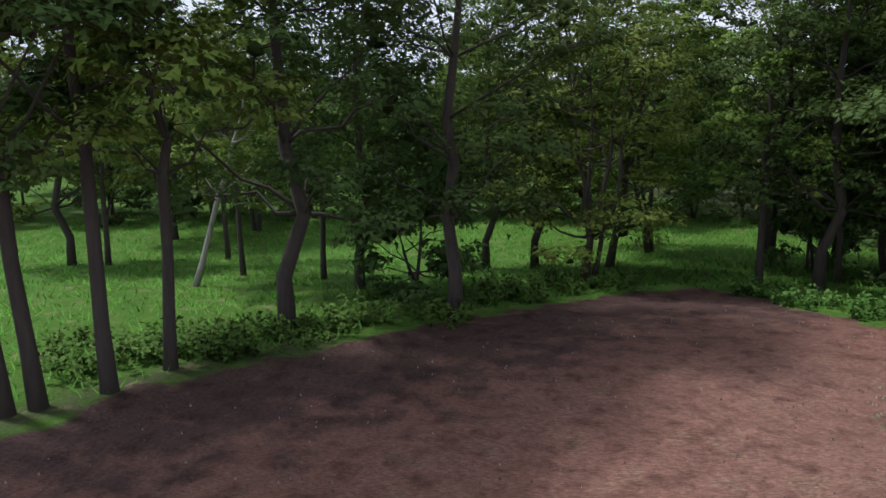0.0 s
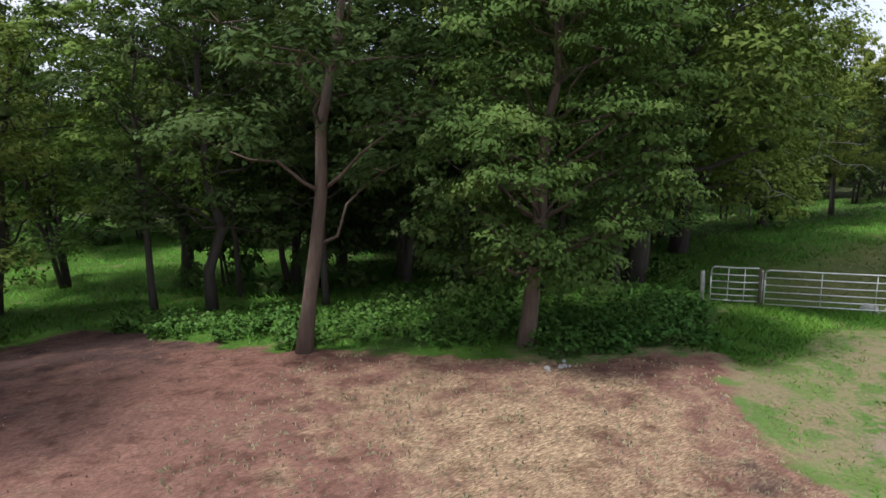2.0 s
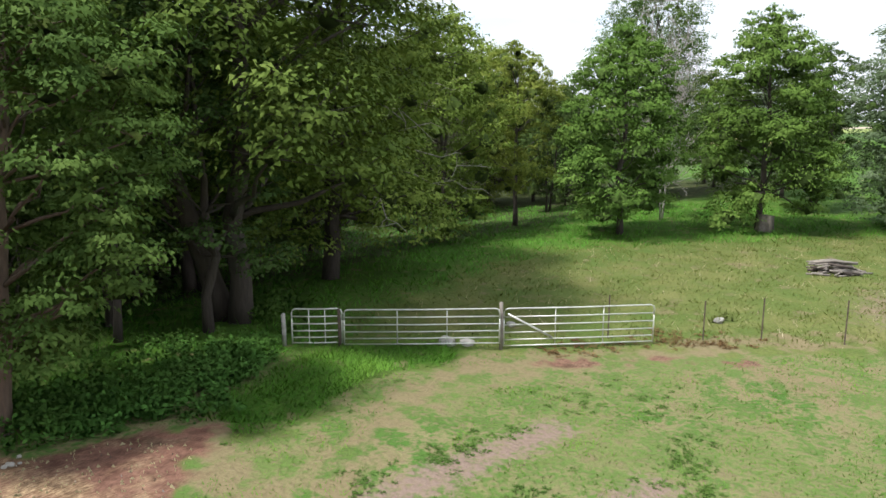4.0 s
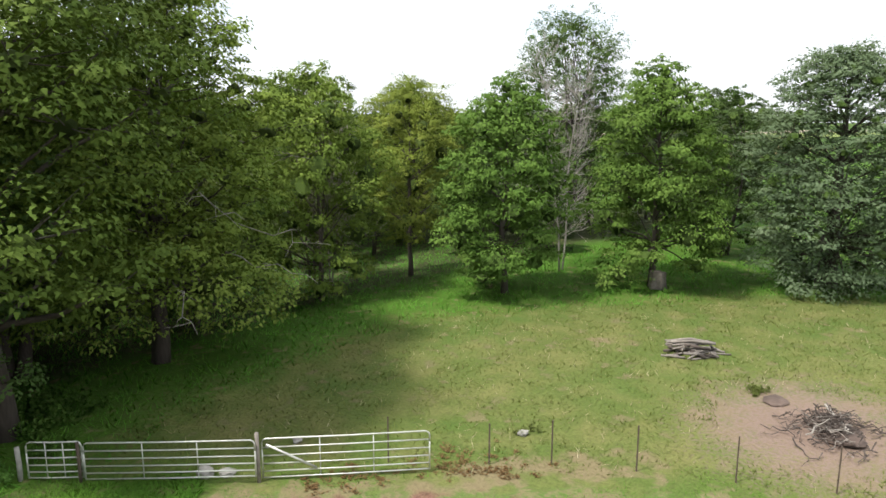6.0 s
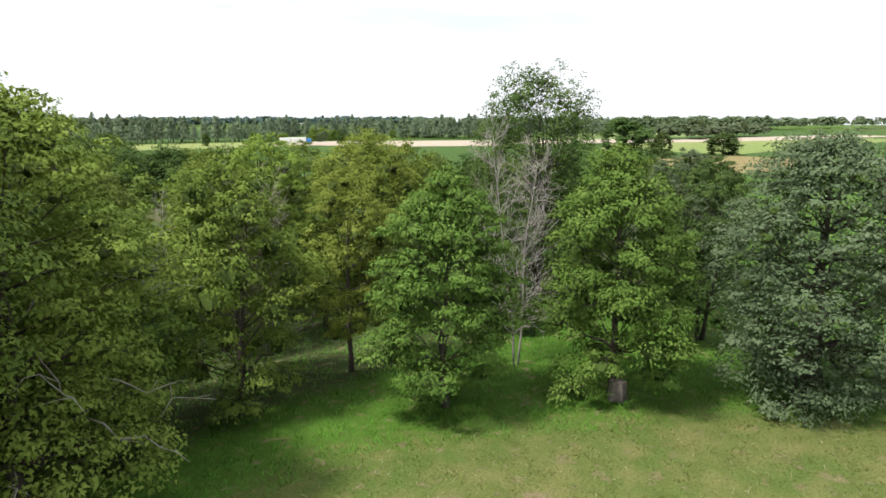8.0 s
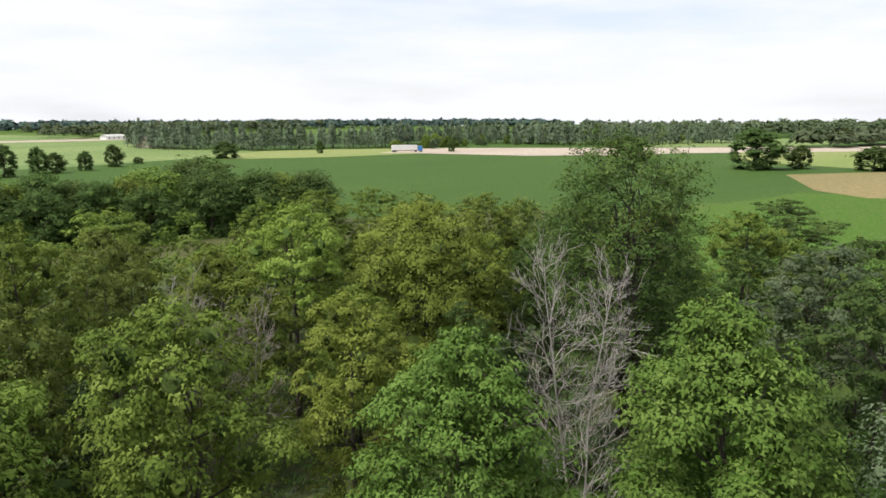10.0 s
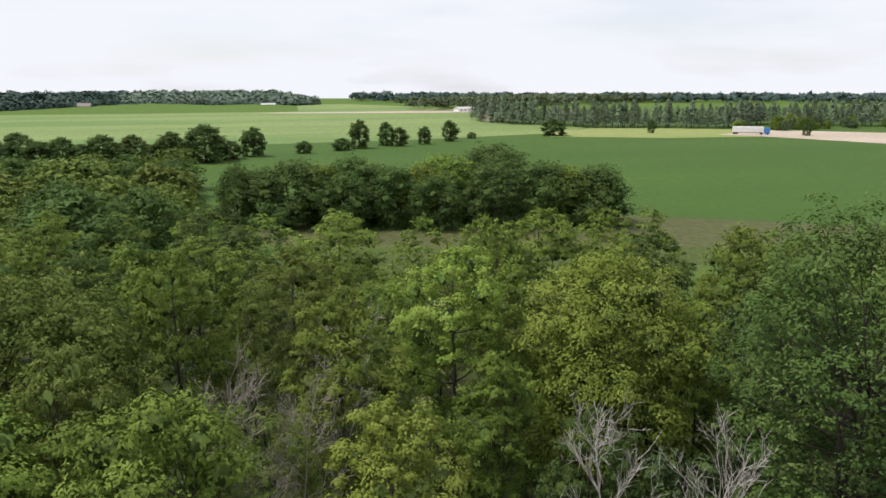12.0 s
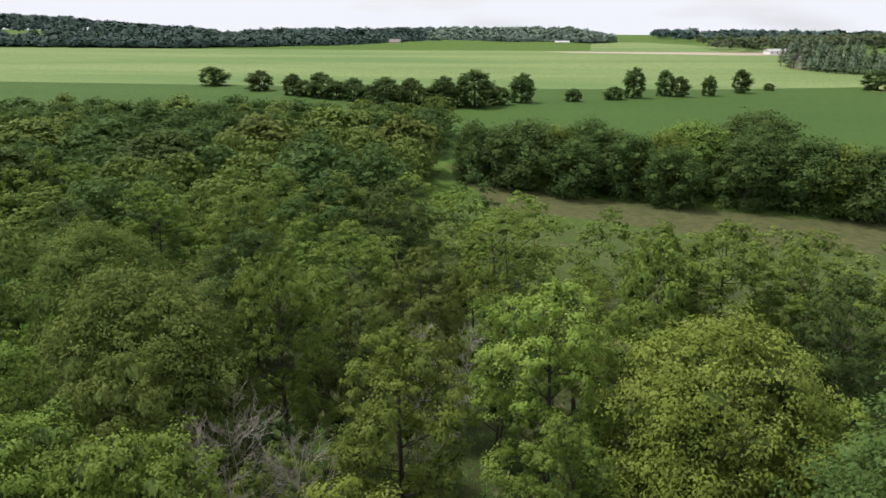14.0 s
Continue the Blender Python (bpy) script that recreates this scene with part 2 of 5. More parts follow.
def ground_material():
    m, nodes, links, bsdf = material("meadow_ground")
    n1 = grain(nodes, links, 0.22, 5, 0.3, 0.7)
    n2 = grain(nodes, links, 1.3, 6, 0.3, 0.7)
    n3 = grain(nodes, links, 7.0, 6, 0.3, 0.7)
    n4 = grain(nodes, links, 30.0, 4, 0.3, 0.7)
    co = nodes.new("ShaderNodeTexCoord")
    mp = nodes.new("ShaderNodeMapping")
    mp.inputs["Rotation"].default_value, mp.inputs["Scale"].default_value = (0, 0, radians(38)), (9.0, 40.0, 9.0)
    fibre = nodes.new("ShaderNodeTexNoise")
    fibre.inputs["Scale"].default_value, fibre.inputs["Detail"].default_value = 1.0, 6
    links.new(co.outputs["Object"], mp.inputs[0])
    links.new(mp.outputs[0], fibre.inputs["Vector"])
    rough = nodes.new("ShaderNodeMapRange")
    rough.inputs[1].default_value, rough.inputs[2].default_value = 0.38, 0.66
    links.new(fibre.outputs[0], rough.inputs[0])
    n5 = rough.outputs[0]
    pasture = mixed(nodes, links, n1, (0.085, 0.15, 0.03), (0.195, 0.195, 0.068))
    pasture = mixed(nodes, links, n2, pasture, (0.105, 0.145, 0.034))
    dryness = grain(nodes, links, 0.55, 5, 0.46, 0.72)
    pasture = mixed(nodes, links, dryness, pasture, (0.19, 0.192, 0.068))
    lush = mixed(nodes, links, n2, (0.055, 0.13, 0.015), (0.095, 0.185, 0.024))
    c = mixed(nodes, links, ragged(nodes, links, attribute(nodes, "lush"), n2, 0.7, 0.3), pasture, lush)
    lawn = mixed(nodes, links, ragged(nodes, links, n2, n3, 0.9, 0.22), (0.07, 0.152, 0.028), (0.26, 0.228, 0.118))
    lawn = mixed(nodes, links, n1, lawn, mixed(nodes, links, n3, (0.12, 0.18, 0.045), (0.21, 0.215, 0.09)))
    c = mixed(nodes, links, ragged(nodes, links, attribute(nodes, "lawn"), n2, 0.8, 0.25), c, lawn)
    # Dark green-brown woodland floor, with the crowns' shade put into its colour.
    shaded_floor = mixed(nodes, links, n2, (0.050, 0.052, 0.022), (0.068, 0.10, 0.030))
    c = mixed(nodes, links, ragged(nodes, links, attribute(nodes, "litter"), n2, 0.8, 0.3), c, shaded_floor)
    tan = mixed(nodes, links, n3, (0.175, 0.145, 0.078), (0.29, 0.238, 0.132))
    c = mixed(nodes, links, ragged(nodes, links, attribute(nodes, "worn"), n2, 1.15, 0.24), c, tan)
    grey = mixed(nodes, links, n3, (0.215, 0.15, 0.12), (0.31, 0.23, 0.188))
    c = mixed(nodes, links, ragged(nodes, links, attribute(nodes, "track"), n3, 0.6, 0.3), c, grey)
    soil = mixed(nodes, links, n2, (0.20, 0.103, 0.074), (0.33, 0.18, 0.132))
    soil = mixed(nodes, links, n1, soil, (0.26, 0.148, 0.112))
    straw = mixed(nodes, links, n5, (0.31, 0.205, 0.125), (0.53, 0.395, 0.24))
    soil = mixed(nodes, links, ragged(nodes, links, attribute(nodes, "straw"), n2, 0.9, 0.3), soil, straw)
    # Darker soil: tree shade painted along the yard's edge, plus one dark spot.
    edge_shade_spot = mixed(nodes, links, n3, (0.075, 0.047, 0.040), (0.135, 0.083, 0.068))
    soil = mixed(nodes, links, ragged(nodes, links, attribute(nodes, "edge_shade_spot"), n2, 0.9, 0.3), soil, edge_shade_spot)
    soil = mixed(nodes, links, n5, mixed(nodes, links, 1.0, soil, (0.62, 0.58, 0.56), "MULTIPLY"), soil)
    clods = grain(nodes, links, 1.9, 9, 0.50, 0.68)
    soil = mixed(nodes, links, clods, soil, mixed(nodes, links, 1.0, soil, (0.58, 0.55, 0.54), "MULTIPLY"))
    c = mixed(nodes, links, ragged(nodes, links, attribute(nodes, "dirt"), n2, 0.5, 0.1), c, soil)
    c = mixed(nodes, links, n3, c, mixed(nodes, links, 1.0, c, (0.72, 0.72, 0.72), "MULTIPLY"))
    c = mixed(nodes, links, n4, c, mixed(nodes, links, 1.0, c, (0.8, 0.8, 0.8), "MULTIPLY"))
    links.new(c, bsdf.inputs["Base Color"])
    bsdf.inputs["Roughness"].default_value = 0.95
    bsdf.inputs["Specular IOR Level"].default_value = 0.12
    bumped(nodes, links, bsdf, n3, 0.7, 0.05)
    return m


GROUND = ground_material()


# ---- building helpers ----
def mesh_of(name, verts, faces, mat, smooth=False):
    me = bpy.data.meshes.new(name)
    me.from_pydata(np.asarray(verts, float).tolist(), [], [list(map(int, f)) for f in faces])
    me.materials.append(mat)
    if smooth:
        me.polygons.foreach_set("use_smooth", [True] * len(me.polygons))
    me.update()
    return me


def part(name, data, material_, parent, label=""):
    """One mesh object under a thing or under a part; data is a mesh or a bmesh."""
    if isinstance(data, bmesh.types.BMesh):
        me = bpy.data.meshes.new(name)
        data.to_mesh(me)
        data.free()
        me.materials.append(material_)
        data = me
    ob = new(name, data)
    ob.parent = parent
    if label:
        ob["label"] = label
    return ob


def thing(name, x, y, z=0.0, turn=0.0, label="", category="", group="", kind=""):
    ob = new(name)
    ob.matrix_basis = pose(x, y, z, 0, 0, turn)
    return tagged(ob, label, category, group, kind)


def ease(a, b, v):
    u = np.clip((np.asarray(v, float) - a) / (b - a), 0, 1)
    return u * u * (3 - 2 * u)


HILL_X, HILL_Y = (-900, -480, -315, -153, -67, 20, 90, 150), (700, 712, 706, 759, 838, 895, 885, 950)


def height(x, y):
    """The lie of the land."""
    x, y = np.asarray(x, float), np.asarray(y, float)
    z = 0.28 * np.exp(-((x - 15) ** 2 / 80 + (y - 10) ** 2 / 40)) - 0.3 * ease(20, 30, x) * ease(70, 40, y) - 1.7 * ease(15, 37, y)
    z = z - 1.3 * ease(60, 130, y + 0.25 * x - 5)
    z = z + (8.5 + 17.0 * ease(-290, -620, x) - 4.0 * np.exp(-((x + 300) / 28) ** 2)) * ease(0, 90, y - np.interp(x, HILL_X, HILL_Y)) * ease(330, 130, y - np.interp(x, HILL_X, HILL_Y)) * ease(152, 95, x)
    return z - 90.0 * ease(1450, 2900, np.hypot(x - 45, y))


def tube(points, radii, sides=6):
    """Vertices and faces of a tapered tube along points."""
    p = np.asarray(points, float)
    d = np.gradient(p, axis=0)
    d /= np.linalg.norm(d, axis=1, keepdims=True) + 1e-9
    ref = np.where(np.abs(d[:, 2:3]) > 0.95, np.array([[1.0, 0, 0]]), np.array([[0, 0, 1.0]]))
    u = np.cross(d, ref)
    u /= np.linalg.norm(u, axis=1, keepdims=True) + 1e-9
    w = np.cross(d, u)
    a = np.linspace(0, 2 * np.pi, sides, endpoint=False)
    ring = np.cos(a)[None, :, None] * u[:, None] + np.sin(a)[None, :, None] * w[:, None]
    v = (p[:, None] + ring * np.asarray(radii, float)[:, None, None]).reshape(-1, 3)
    f = []
    for i in range(len(p) - 1):
        for k in range(sides):
            k2 = (k + 1) % sides
            f.append((i * sides + k, i * sides + k2, (i + 1) * sides + k2, (i + 1) * sides + k))
    f.append(tuple(range(sides))[::-1])
    f.append(tuple((len(p) - 1) * sides + k for k in range(sides)))
    return v, f


class Pile:
    """Gathers vertices and faces for one mesh."""
    def __init__(self):
        self.v, self.f, self.n = [], [], 0

    def add(self, v, f):
        self.v.append(np.asarray(v, float))
        self.f.extend([tuple(i + self.n for i in q) for q in f])
        self.n += len(v)

    def mesh(self, name, mat, smooth=False):
        return mesh_of(name, np.concatenate(self.v), self.f, mat, smooth)


def soften(me, normals, tone):
    """Leaf-like normals and a tone for each vertex of a mesh."""
    me.polygons.foreach_set("use_smooth", [True] * len(me.polygons))
    me.attributes.new("tuft", "FLOAT", "POINT").data.foreach_set("value", np.asarray(tone, np.float32))
    me.normals_split_custom_set_from_vertices(np.asarray(normals, float).tolist())
    return me


def unit(v):
    return v / (np.linalg.norm(v, axis=-1, keepdims=True) + 1e-9)


def leaves(rng, centres, outward, length, droop=0.5, width=0.5):
    """Four-cornered leaves: vertices (4n) and faces."""
    n = len(centres)
    o = unit(outward)
    axis = unit(o * np.array([1, 1, 0.5]) + rng.normal(0, 0.55, (n, 3)) - np.array([0, 0, droop]))
    nor = unit(0.7 * o + np.array([0, 0, 0.8]) + rng.normal(0, 0.45, (n, 3)))
    side = unit(np.cross(nor, axis))
    ln = (length * rng.uniform(0.65, 1.25, n))[:, None]
    v = np.empty((n, 4, 3))
    v[:, 0] = centres
    v[:, 1] = centres + 0.45 * ln * axis + 0.5 * width * ln * side
    v[:, 2] = centres + ln * axis
    v[:, 3] = centres + 0.45 * ln * axis - 0.5 * width * ln * side
    f = np.arange(4 * n).reshape(n, 4)
    return v.reshape(-1, 3), f


def small_leaves(rng, centres, outward, length, droop=0.5, width=0.7):
    """Three-cornered leaves that lie like shingles on the crown: corners (3n), and soft normals for them."""
    n = len(centres)
    o = unit(outward)
    nor = unit(0.75 * o + np.array([0, 0, 0.55]) + rng.normal(0, 0.26, (n, 3)))
    axis = unit(np.cross(nor, rng.normal(0, 1, (n, 3))) + 0.5 * o - np.array([0, 0, droop]))
    side = unit(np.cross(nor, axis))
    ln = (length * rng.uniform(0.6, 1.3, n))[:, None]
    v = np.empty((n, 3, 3))
    v[:, 0] = centres + 0.5 * width * ln * side - 0.3 * ln * axis
    v[:, 1] = centres + 0.7 * ln * axis
    v[:, 2] = centres - 0.5 * width * ln * side - 0.3 * ln * axis
    flip = np.einsum("ij,ij->i", np.cross(v[:, 1] - v[:, 0], v[:, 2] - v[:, 0]), o + [0, 0, 0.4]) < 0
    v[flip] = v[flip][:, [0, 2, 1]]
    soft = unit(0.8 * o + np.array([0, 0, 0.25]) + 0.28 * nor)
    return v.reshape(-1, 3), np.repeat(soft, 3, 0)


def bend(rng, a, b, steps, wobble):
    t = np.linspace(0, 1, steps)[:, None]
    p = np.asarray(a) * (1 - t) + np.asarray(b) * t
    k = rng.normal(0, wobble, (steps, 3)) * np.sin(np.pi * t)
    return p + k


BALL = bmesh.new()
bmesh.ops.create_icosphere(BALL, subdivisions=1, radius=1.0)
BALL_V = np.array([v.co[:] for v in BALL.verts])
BALL_F = [tuple(v.index for v in f.verts) for f in BALL.faces]
BALL.free()


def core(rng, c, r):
    """A dark rough ball added inside a lobe, so gaps between leaves look shaded."""
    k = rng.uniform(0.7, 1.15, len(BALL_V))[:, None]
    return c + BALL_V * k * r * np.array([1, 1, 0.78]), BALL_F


def tree_meshes(seed, H, R, low, lobes, leaf, count, trunk_r, lean=(0, 0), droop=0.5, cone=0.0, forks=1, puff=1.0, solid=0.4, shell=0.25, far=False, skirt=False, crook=0.007, lift=1.0):
    """Trunk and crown of a broad-leaved tree: limbs from the trunk bear lobes, each lobe tufts, each tuft leaves.
    low: where the crown begins, as a part of the height; cone: how far it narrows upwards."""
    rng = np.random.default_rng(seed)
    wood = Pile()
    top = np.array([lean[0], lean[1], H * 0.8])
    stems = []
    for s in range(forks):
        off = np.array([0, 0, 0.0]) if forks == 1 else np.array([*rng.normal(0, 0.16, 2), 0])
        end = top * np.array([1, 1, 1 if forks == 1 else 0.88]) + (0 if forks == 1 else 1) * np.array([*rng.normal(0, R * 0.28, 2), rng.uniform(-1, 0.5)])
        p = bend(rng, off + [0, 0, -0.25], end, 9, crook * H)
        p[:, :2] -= p[0, :2] - off[:2]
        r = trunk_r / math.sqrt(forks) * np.array([1.45, 1.08, 0.98, 0.9, 0.78, 0.66, 0.5, 0.32, 0.14])
        wood.add(*tube(p, r, 5 if far else 8))
        stems.append(p)
    cv, cn, ct = [], [], []
    cores = Pile()
    centres = []
    for i in range(lobes):
        u = (i + 0.5) / lobes
        zz = low + (0.97 - low) * (u ** 0.85)
        ang = i * 2.4 + rng.uniform(-0.5, 0.5)
        shape = math.sqrt(max(0.05, 1 - (2 * (u - 0.42)) ** 2 * 0.8)) * (1 - cone * u)
        rad = R * 0.76 * shape * rng.uniform(0.7, 1.05)
        if i == lobes - 1:
            rad *= 0.25
        c = np.array([math.cos(ang) * rad + lean[0] * zz, math.sin(ang) * rad + lean[1] * zz, H * zz - R * 0.22])
        lr = R * rng.uniform(0.25, 0.44) * (0.75 + 0.25 * shape)
        centres.append((c, lr))
    mass = sum(lr ** 2 for c, lr in centres)
    for c, lr in centres:
        per = count * lr ** 2 / mass
        p0 = stems[rng.integers(forks)]
        k = int(np.clip(np.searchsorted(p0[:, 2], c[2] - lr * 0.9 - 0.8), 2, 7))
        r0 = trunk_r * (0.40 - 0.035 * k)
        if not far:
            wood.add(*tube(bend(rng, p0[k], c, 5, 0.12), np.linspace(max(0.03, r0), 0.02, 5), 4))
        tufts = max(6, int(15 * (lr / 1.6) ** 1.3 / puff))
        d = unit(rng.normal(0, 1, (tufts, 3)))
        if not skirt:
            d[:, 2] = np.where(d[:, 2] < -0.35, -0.35 * d[:, 2], d[:, 2])
        d = unit(d)
        q = c + d * lr * rng.uniform(0.6, 1.08, (tufts, 1)) * np.array([1, 1, 0.8 * lift])
        if not far:
            for j in range(0, tufts, 3):
                v, f = tube(np.array([c, q[j]]), [0.022, 0.007], 3)
                wood.add(v, f[:3])
        m = max(4, int(per * (1 - shell) / tufts))
        dd = unit(rng.normal(0, 1, (tufts * m, 3)))
        dd[:, 2] = np.where(dd[:, 2] < -0.3, -dd[:, 2] * 0.6, dd[:, 2])
        tr = lr * 0.40 * puff * np.repeat(rng.uniform(0.7, 1.25, tufts), m)[:, None]
        pos = np.repeat(q, m, 0) + dd * np.array([1, 1, 0.62 * lift]) * tr * (rng.uniform(0, 1, (tufts * m, 1)) ** 0.4)
        out = unit(dd + 0.55 * np.repeat(d, m, 0))
        ms = int(per * shell)
        ds = unit(rng.normal(0, 1, (ms, 3)))
        ds[:, 2] = np.where(ds[:, 2] < -0.45, -0.5 * ds[:, 2], ds[:, 2])
        ds = unit(ds)
        ps = c + ds * lr * np.array([1, 1, 0.82]) * rng.uniform(0.55, 0.95, (ms, 1))
        v, nn = small_leaves(rng, np.concatenate([pos, ps]), np.concatenate([out, ds]), leaf, droop)
        cv.append(v)
        cn.append(nn)
        ct.append(np.concatenate([np.repeat(rng.uniform(0, 1, tufts), 3 * m), np.full(3 * ms, 0.42)]))
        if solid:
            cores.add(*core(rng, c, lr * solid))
    cv, n_leaves = np.concatenate(cv), sum(map(len, cv)) // 3
    faces = np.arange(3 * n_leaves).reshape(n_leaves, 3).tolist()
    tone, soft = np.concatenate(ct), np.concatenate(cn)
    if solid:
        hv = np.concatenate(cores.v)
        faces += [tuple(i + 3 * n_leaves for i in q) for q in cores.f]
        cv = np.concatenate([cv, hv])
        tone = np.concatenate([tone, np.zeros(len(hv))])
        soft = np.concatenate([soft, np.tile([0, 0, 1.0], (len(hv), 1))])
    crown = mesh_of("crown", cv, faces, LEAF["mid"], True)
    crown.attributes.new("tuft", "FLOAT", "POINT").data.foreach_set("value", tone.astype(np.float32))
    crown.materials.append(CORE_SHADE)
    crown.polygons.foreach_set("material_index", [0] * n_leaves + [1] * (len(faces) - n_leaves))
    crown.normals_split_custom_set_from_vertices(soft.tolist())
    k = 3 * n_leaves
    return wood.mesh("trunk", BARK, True), crown, (cv[:k], soft[:k], tone[:k])


def dead_meshes(seed, H, R, trunk_r, stems=2):
    """A bare tree: crooked stems, side limbs all the way up that sweep outwards, and fine twigs on them; R: the limbs' reach."""
    rng = np.random.default_rng(seed)
    wood, twigs = Pile(), Pile()

    def limb(a, d, ln, r, n, rise, wander, pile, sides):
        pts, way = [np.asarray(a, float)], d
        for i in range(n - 1):
            way = unit(way + rng.normal(0, wander, 3) + np.array([0, 0, rise]))
            pts.append(pts[-1] + way * ln / (n - 1))
        pts = np.array(pts)
        pile.add(*tube(pts, np.linspace(r, max(0.004, 0.18 * r), n), sides))
        return pts

    def on(pts, u):
        k = min(len(pts) - 2, int(u * (len(pts) - 1)))
        f = u * (len(pts) - 1) - k
        return pts[k] * (1 - f) + pts[k + 1] * f, unit(pts[k + 1] - pts[k])

    for s in range(stems):
        lean = 2 * np.pi * s / stems + rng.uniform(-0.4, 0.4)
        tip = 0.16 if stems > 1 else 0.03
        a = np.array([0.25 * math.cos(lean), 0.25 * math.sin(lean), -0.2])
        stem = limb(a, unit(np.array([tip * math.cos(lean), tip * math.sin(lean), 1.0])), H * rng.uniform(0.86, 1.0), trunk_r, 11, 0.06, 0.045, wood, 7)
        for i in range(48):
            t = rng.uniform(0.16, 0.99)
            p, w = on(stem, t)
            g = rng.uniform(0, 2 * np.pi)
            d = unit(np.array([math.cos(g), math.sin(g), rng.uniform(0.0, 0.9)]) + 0.25 * w)
            ln = R * rng.uniform(0.55, 1.1) * (1.12 - 0.62 * t)
            one = limb(p, d, ln, trunk_r * rng.uniform(0.20, 0.38) * (1.15 - 0.6 * t), 6, 0.09, 0.17, wood, 4)
            for j in range(8):
                u = rng.uniform(0.2, 1.0)
                p, w = on(one, u)
                two = limb(p, unit(w + rng.normal(0, 0.55, 3) + [0, 0, 0.15]), ln * rng.uniform(0.25, 0.5), trunk_r * 0.14, 4, 0.07, 0.16, twigs, 3)
                for k in range(3):
                    p, w = on(two, rng.uniform(0.25, 1.0))
                    limb(p, unit(w + rng.normal(0, 0.5, 3) + [0, 0, 0.12]), ln * rng.uniform(0.10, 0.24), 0.008, 3, 0.05, 0.15, twigs, 3)
    return wood.mesh("trunk", DEAD, True), twigs.mesh("branchwork", DEAD)


KINDS = {}


def kind_of_tree(key, *args, **kw):
    KINDS[key] = tree_meshes(*args, **kw)


def plant_tree(key, x, y, leaf, turn=0.0, scale=1.0, stretch=1.0, label="", group="", bark=None, sink=0.0):
    trunk, crown, _ = KINDS[key]
    t = thing("tree", x, y, float(height(x, y)) - sink, turn, label, "tree", group)
    t.scale = (scale, scale, scale * stretch)
    a = part("trunk", trunk, None, t)
    b = part("crown", crown, None, t)
    b.material_slots[0].link = "OBJECT"
    b.material_slots[0].material = LEAF[leaf]
    if bark:
        a.material_slots[0].link = "OBJECT"
        a.material_slots[0].material = bark
    return t


def joined_trees(name, label, spots):
    """A far wood as one mesh; spots: kind, x, y, leaf, scale, stretch."""
    for leaf in sorted({q[3] for q in spots}):
        cv, cn, ct = [], [], []
        for key, x, y, lf, s, stretch in spots:
            if lf != leaf:
                continue
            v, soft, tone = KINDS[key][2]
            a = 2.4 * len(cv)
            m = np.array([[math.cos(a), -math.sin(a), 0], [math.sin(a), math.cos(a), 0], [0, 0, 1.0]])
            cv.append((v * np.array([s, s, s * stretch])) @ m.T + np.array([x, y, float(height(x, y))]))
            cn.append(soft @ m.T)
            ct.append(np.clip(tone * 0.8 + 0.3 * math.sin(7.7 * len(cv)), 0, 1))
        v = np.concatenate(cv)
        me = mesh_of(name, v, np.arange(len(v)).reshape(-1, 3), LEAF[leaf])
        tagged(new(name, soften(me, np.concatenate(cn), np.concatenate(ct))), label, "woods", "", "stuff")


# ---- ground ----
def to_polygon(x, y, poly):
    """Distance to a closed polygon's edge, below nought inside it."""
    best = np.full(x.shape, 1e9)
    inside = np.zeros(x.shape, bool)
    for (ax, ay), (bx, by) in zip(poly, poly[1:] + poly[:1]):
        ex, ey = bx - ax, by - ay
        t = np.clip(((x - ax) * ex + (y - ay) * ey) / (ex * ex + ey * ey), 0, 1)
        best = np.minimum(best, np.hypot(x - ax - t * ex, y - ay - t * ey))
        if ay != by:
            inside ^= ((ay > y) != (by > y)) & (x < (bx - ax) * (y - ay) / (by - ay) + ax)
    return np.where(inside, -best, best)


def to_line(x, y, pts):
    best = np.full(x.shape, 1e9)
    for (ax, ay), (bx, by) in zip(pts, pts[1:]):
        ex, ey = bx - ax, by - ay
        t = np.clip(((x - ax) * ex + (y - ay) * ey) / (ex * ex + ey * ey), 0, 1)
        best = np.minimum(best, np.hypot(x - ax - t * ex, y - ay - t * ey))
    return best


YARD = [(-30, -25), (-30, 2), (-12, 8.5), (-7.8, 10.9), (-6.3, 13.4), (-3.7, 15.1), (-1.6, 17.0), (1.0, 19.2), (5.4, 22.3), (7.8, 23.6),
        (9.0, 22.8), (9.7, 20.3), (10.6, 17.9), (12.0, 16.0), (14.2, 13.4), (16.2, 11.2), (18.4, 10.3), (19.4, 9.5), (17.4, 8.0),
        (16.0, 6.4), (14.6, 3.5), (13.5, -3), (13, -25)]
PASTURE = [(26, 12.5), (29, 8.6), (32.4, 4.9), (36.5, -1.5), (40, -14), (66, -14), (62.5, -5), (61, -1), (59, 3), (54, 6.4), (50, 10.5), (46.5, 13), (44, 15.2), (38, 15.2),
           (30, 15)]


def spread(lo, hi, near, far, step):
    """Grid lines, fine between lo and hi, growing outwards to the far limits."""
    mid = list(np.arange(lo, hi + step, step))
    left, right, s = [], [], step
    a, b = mid[0], mid[-1]
    while a > near:
        s *= 1.35
        a -= s
        left.append(a)
    s = step
    while b < far:
        s *= 1.35
        b += s
        right.append(b)
    return np.array(left[::-1] + mid + right)


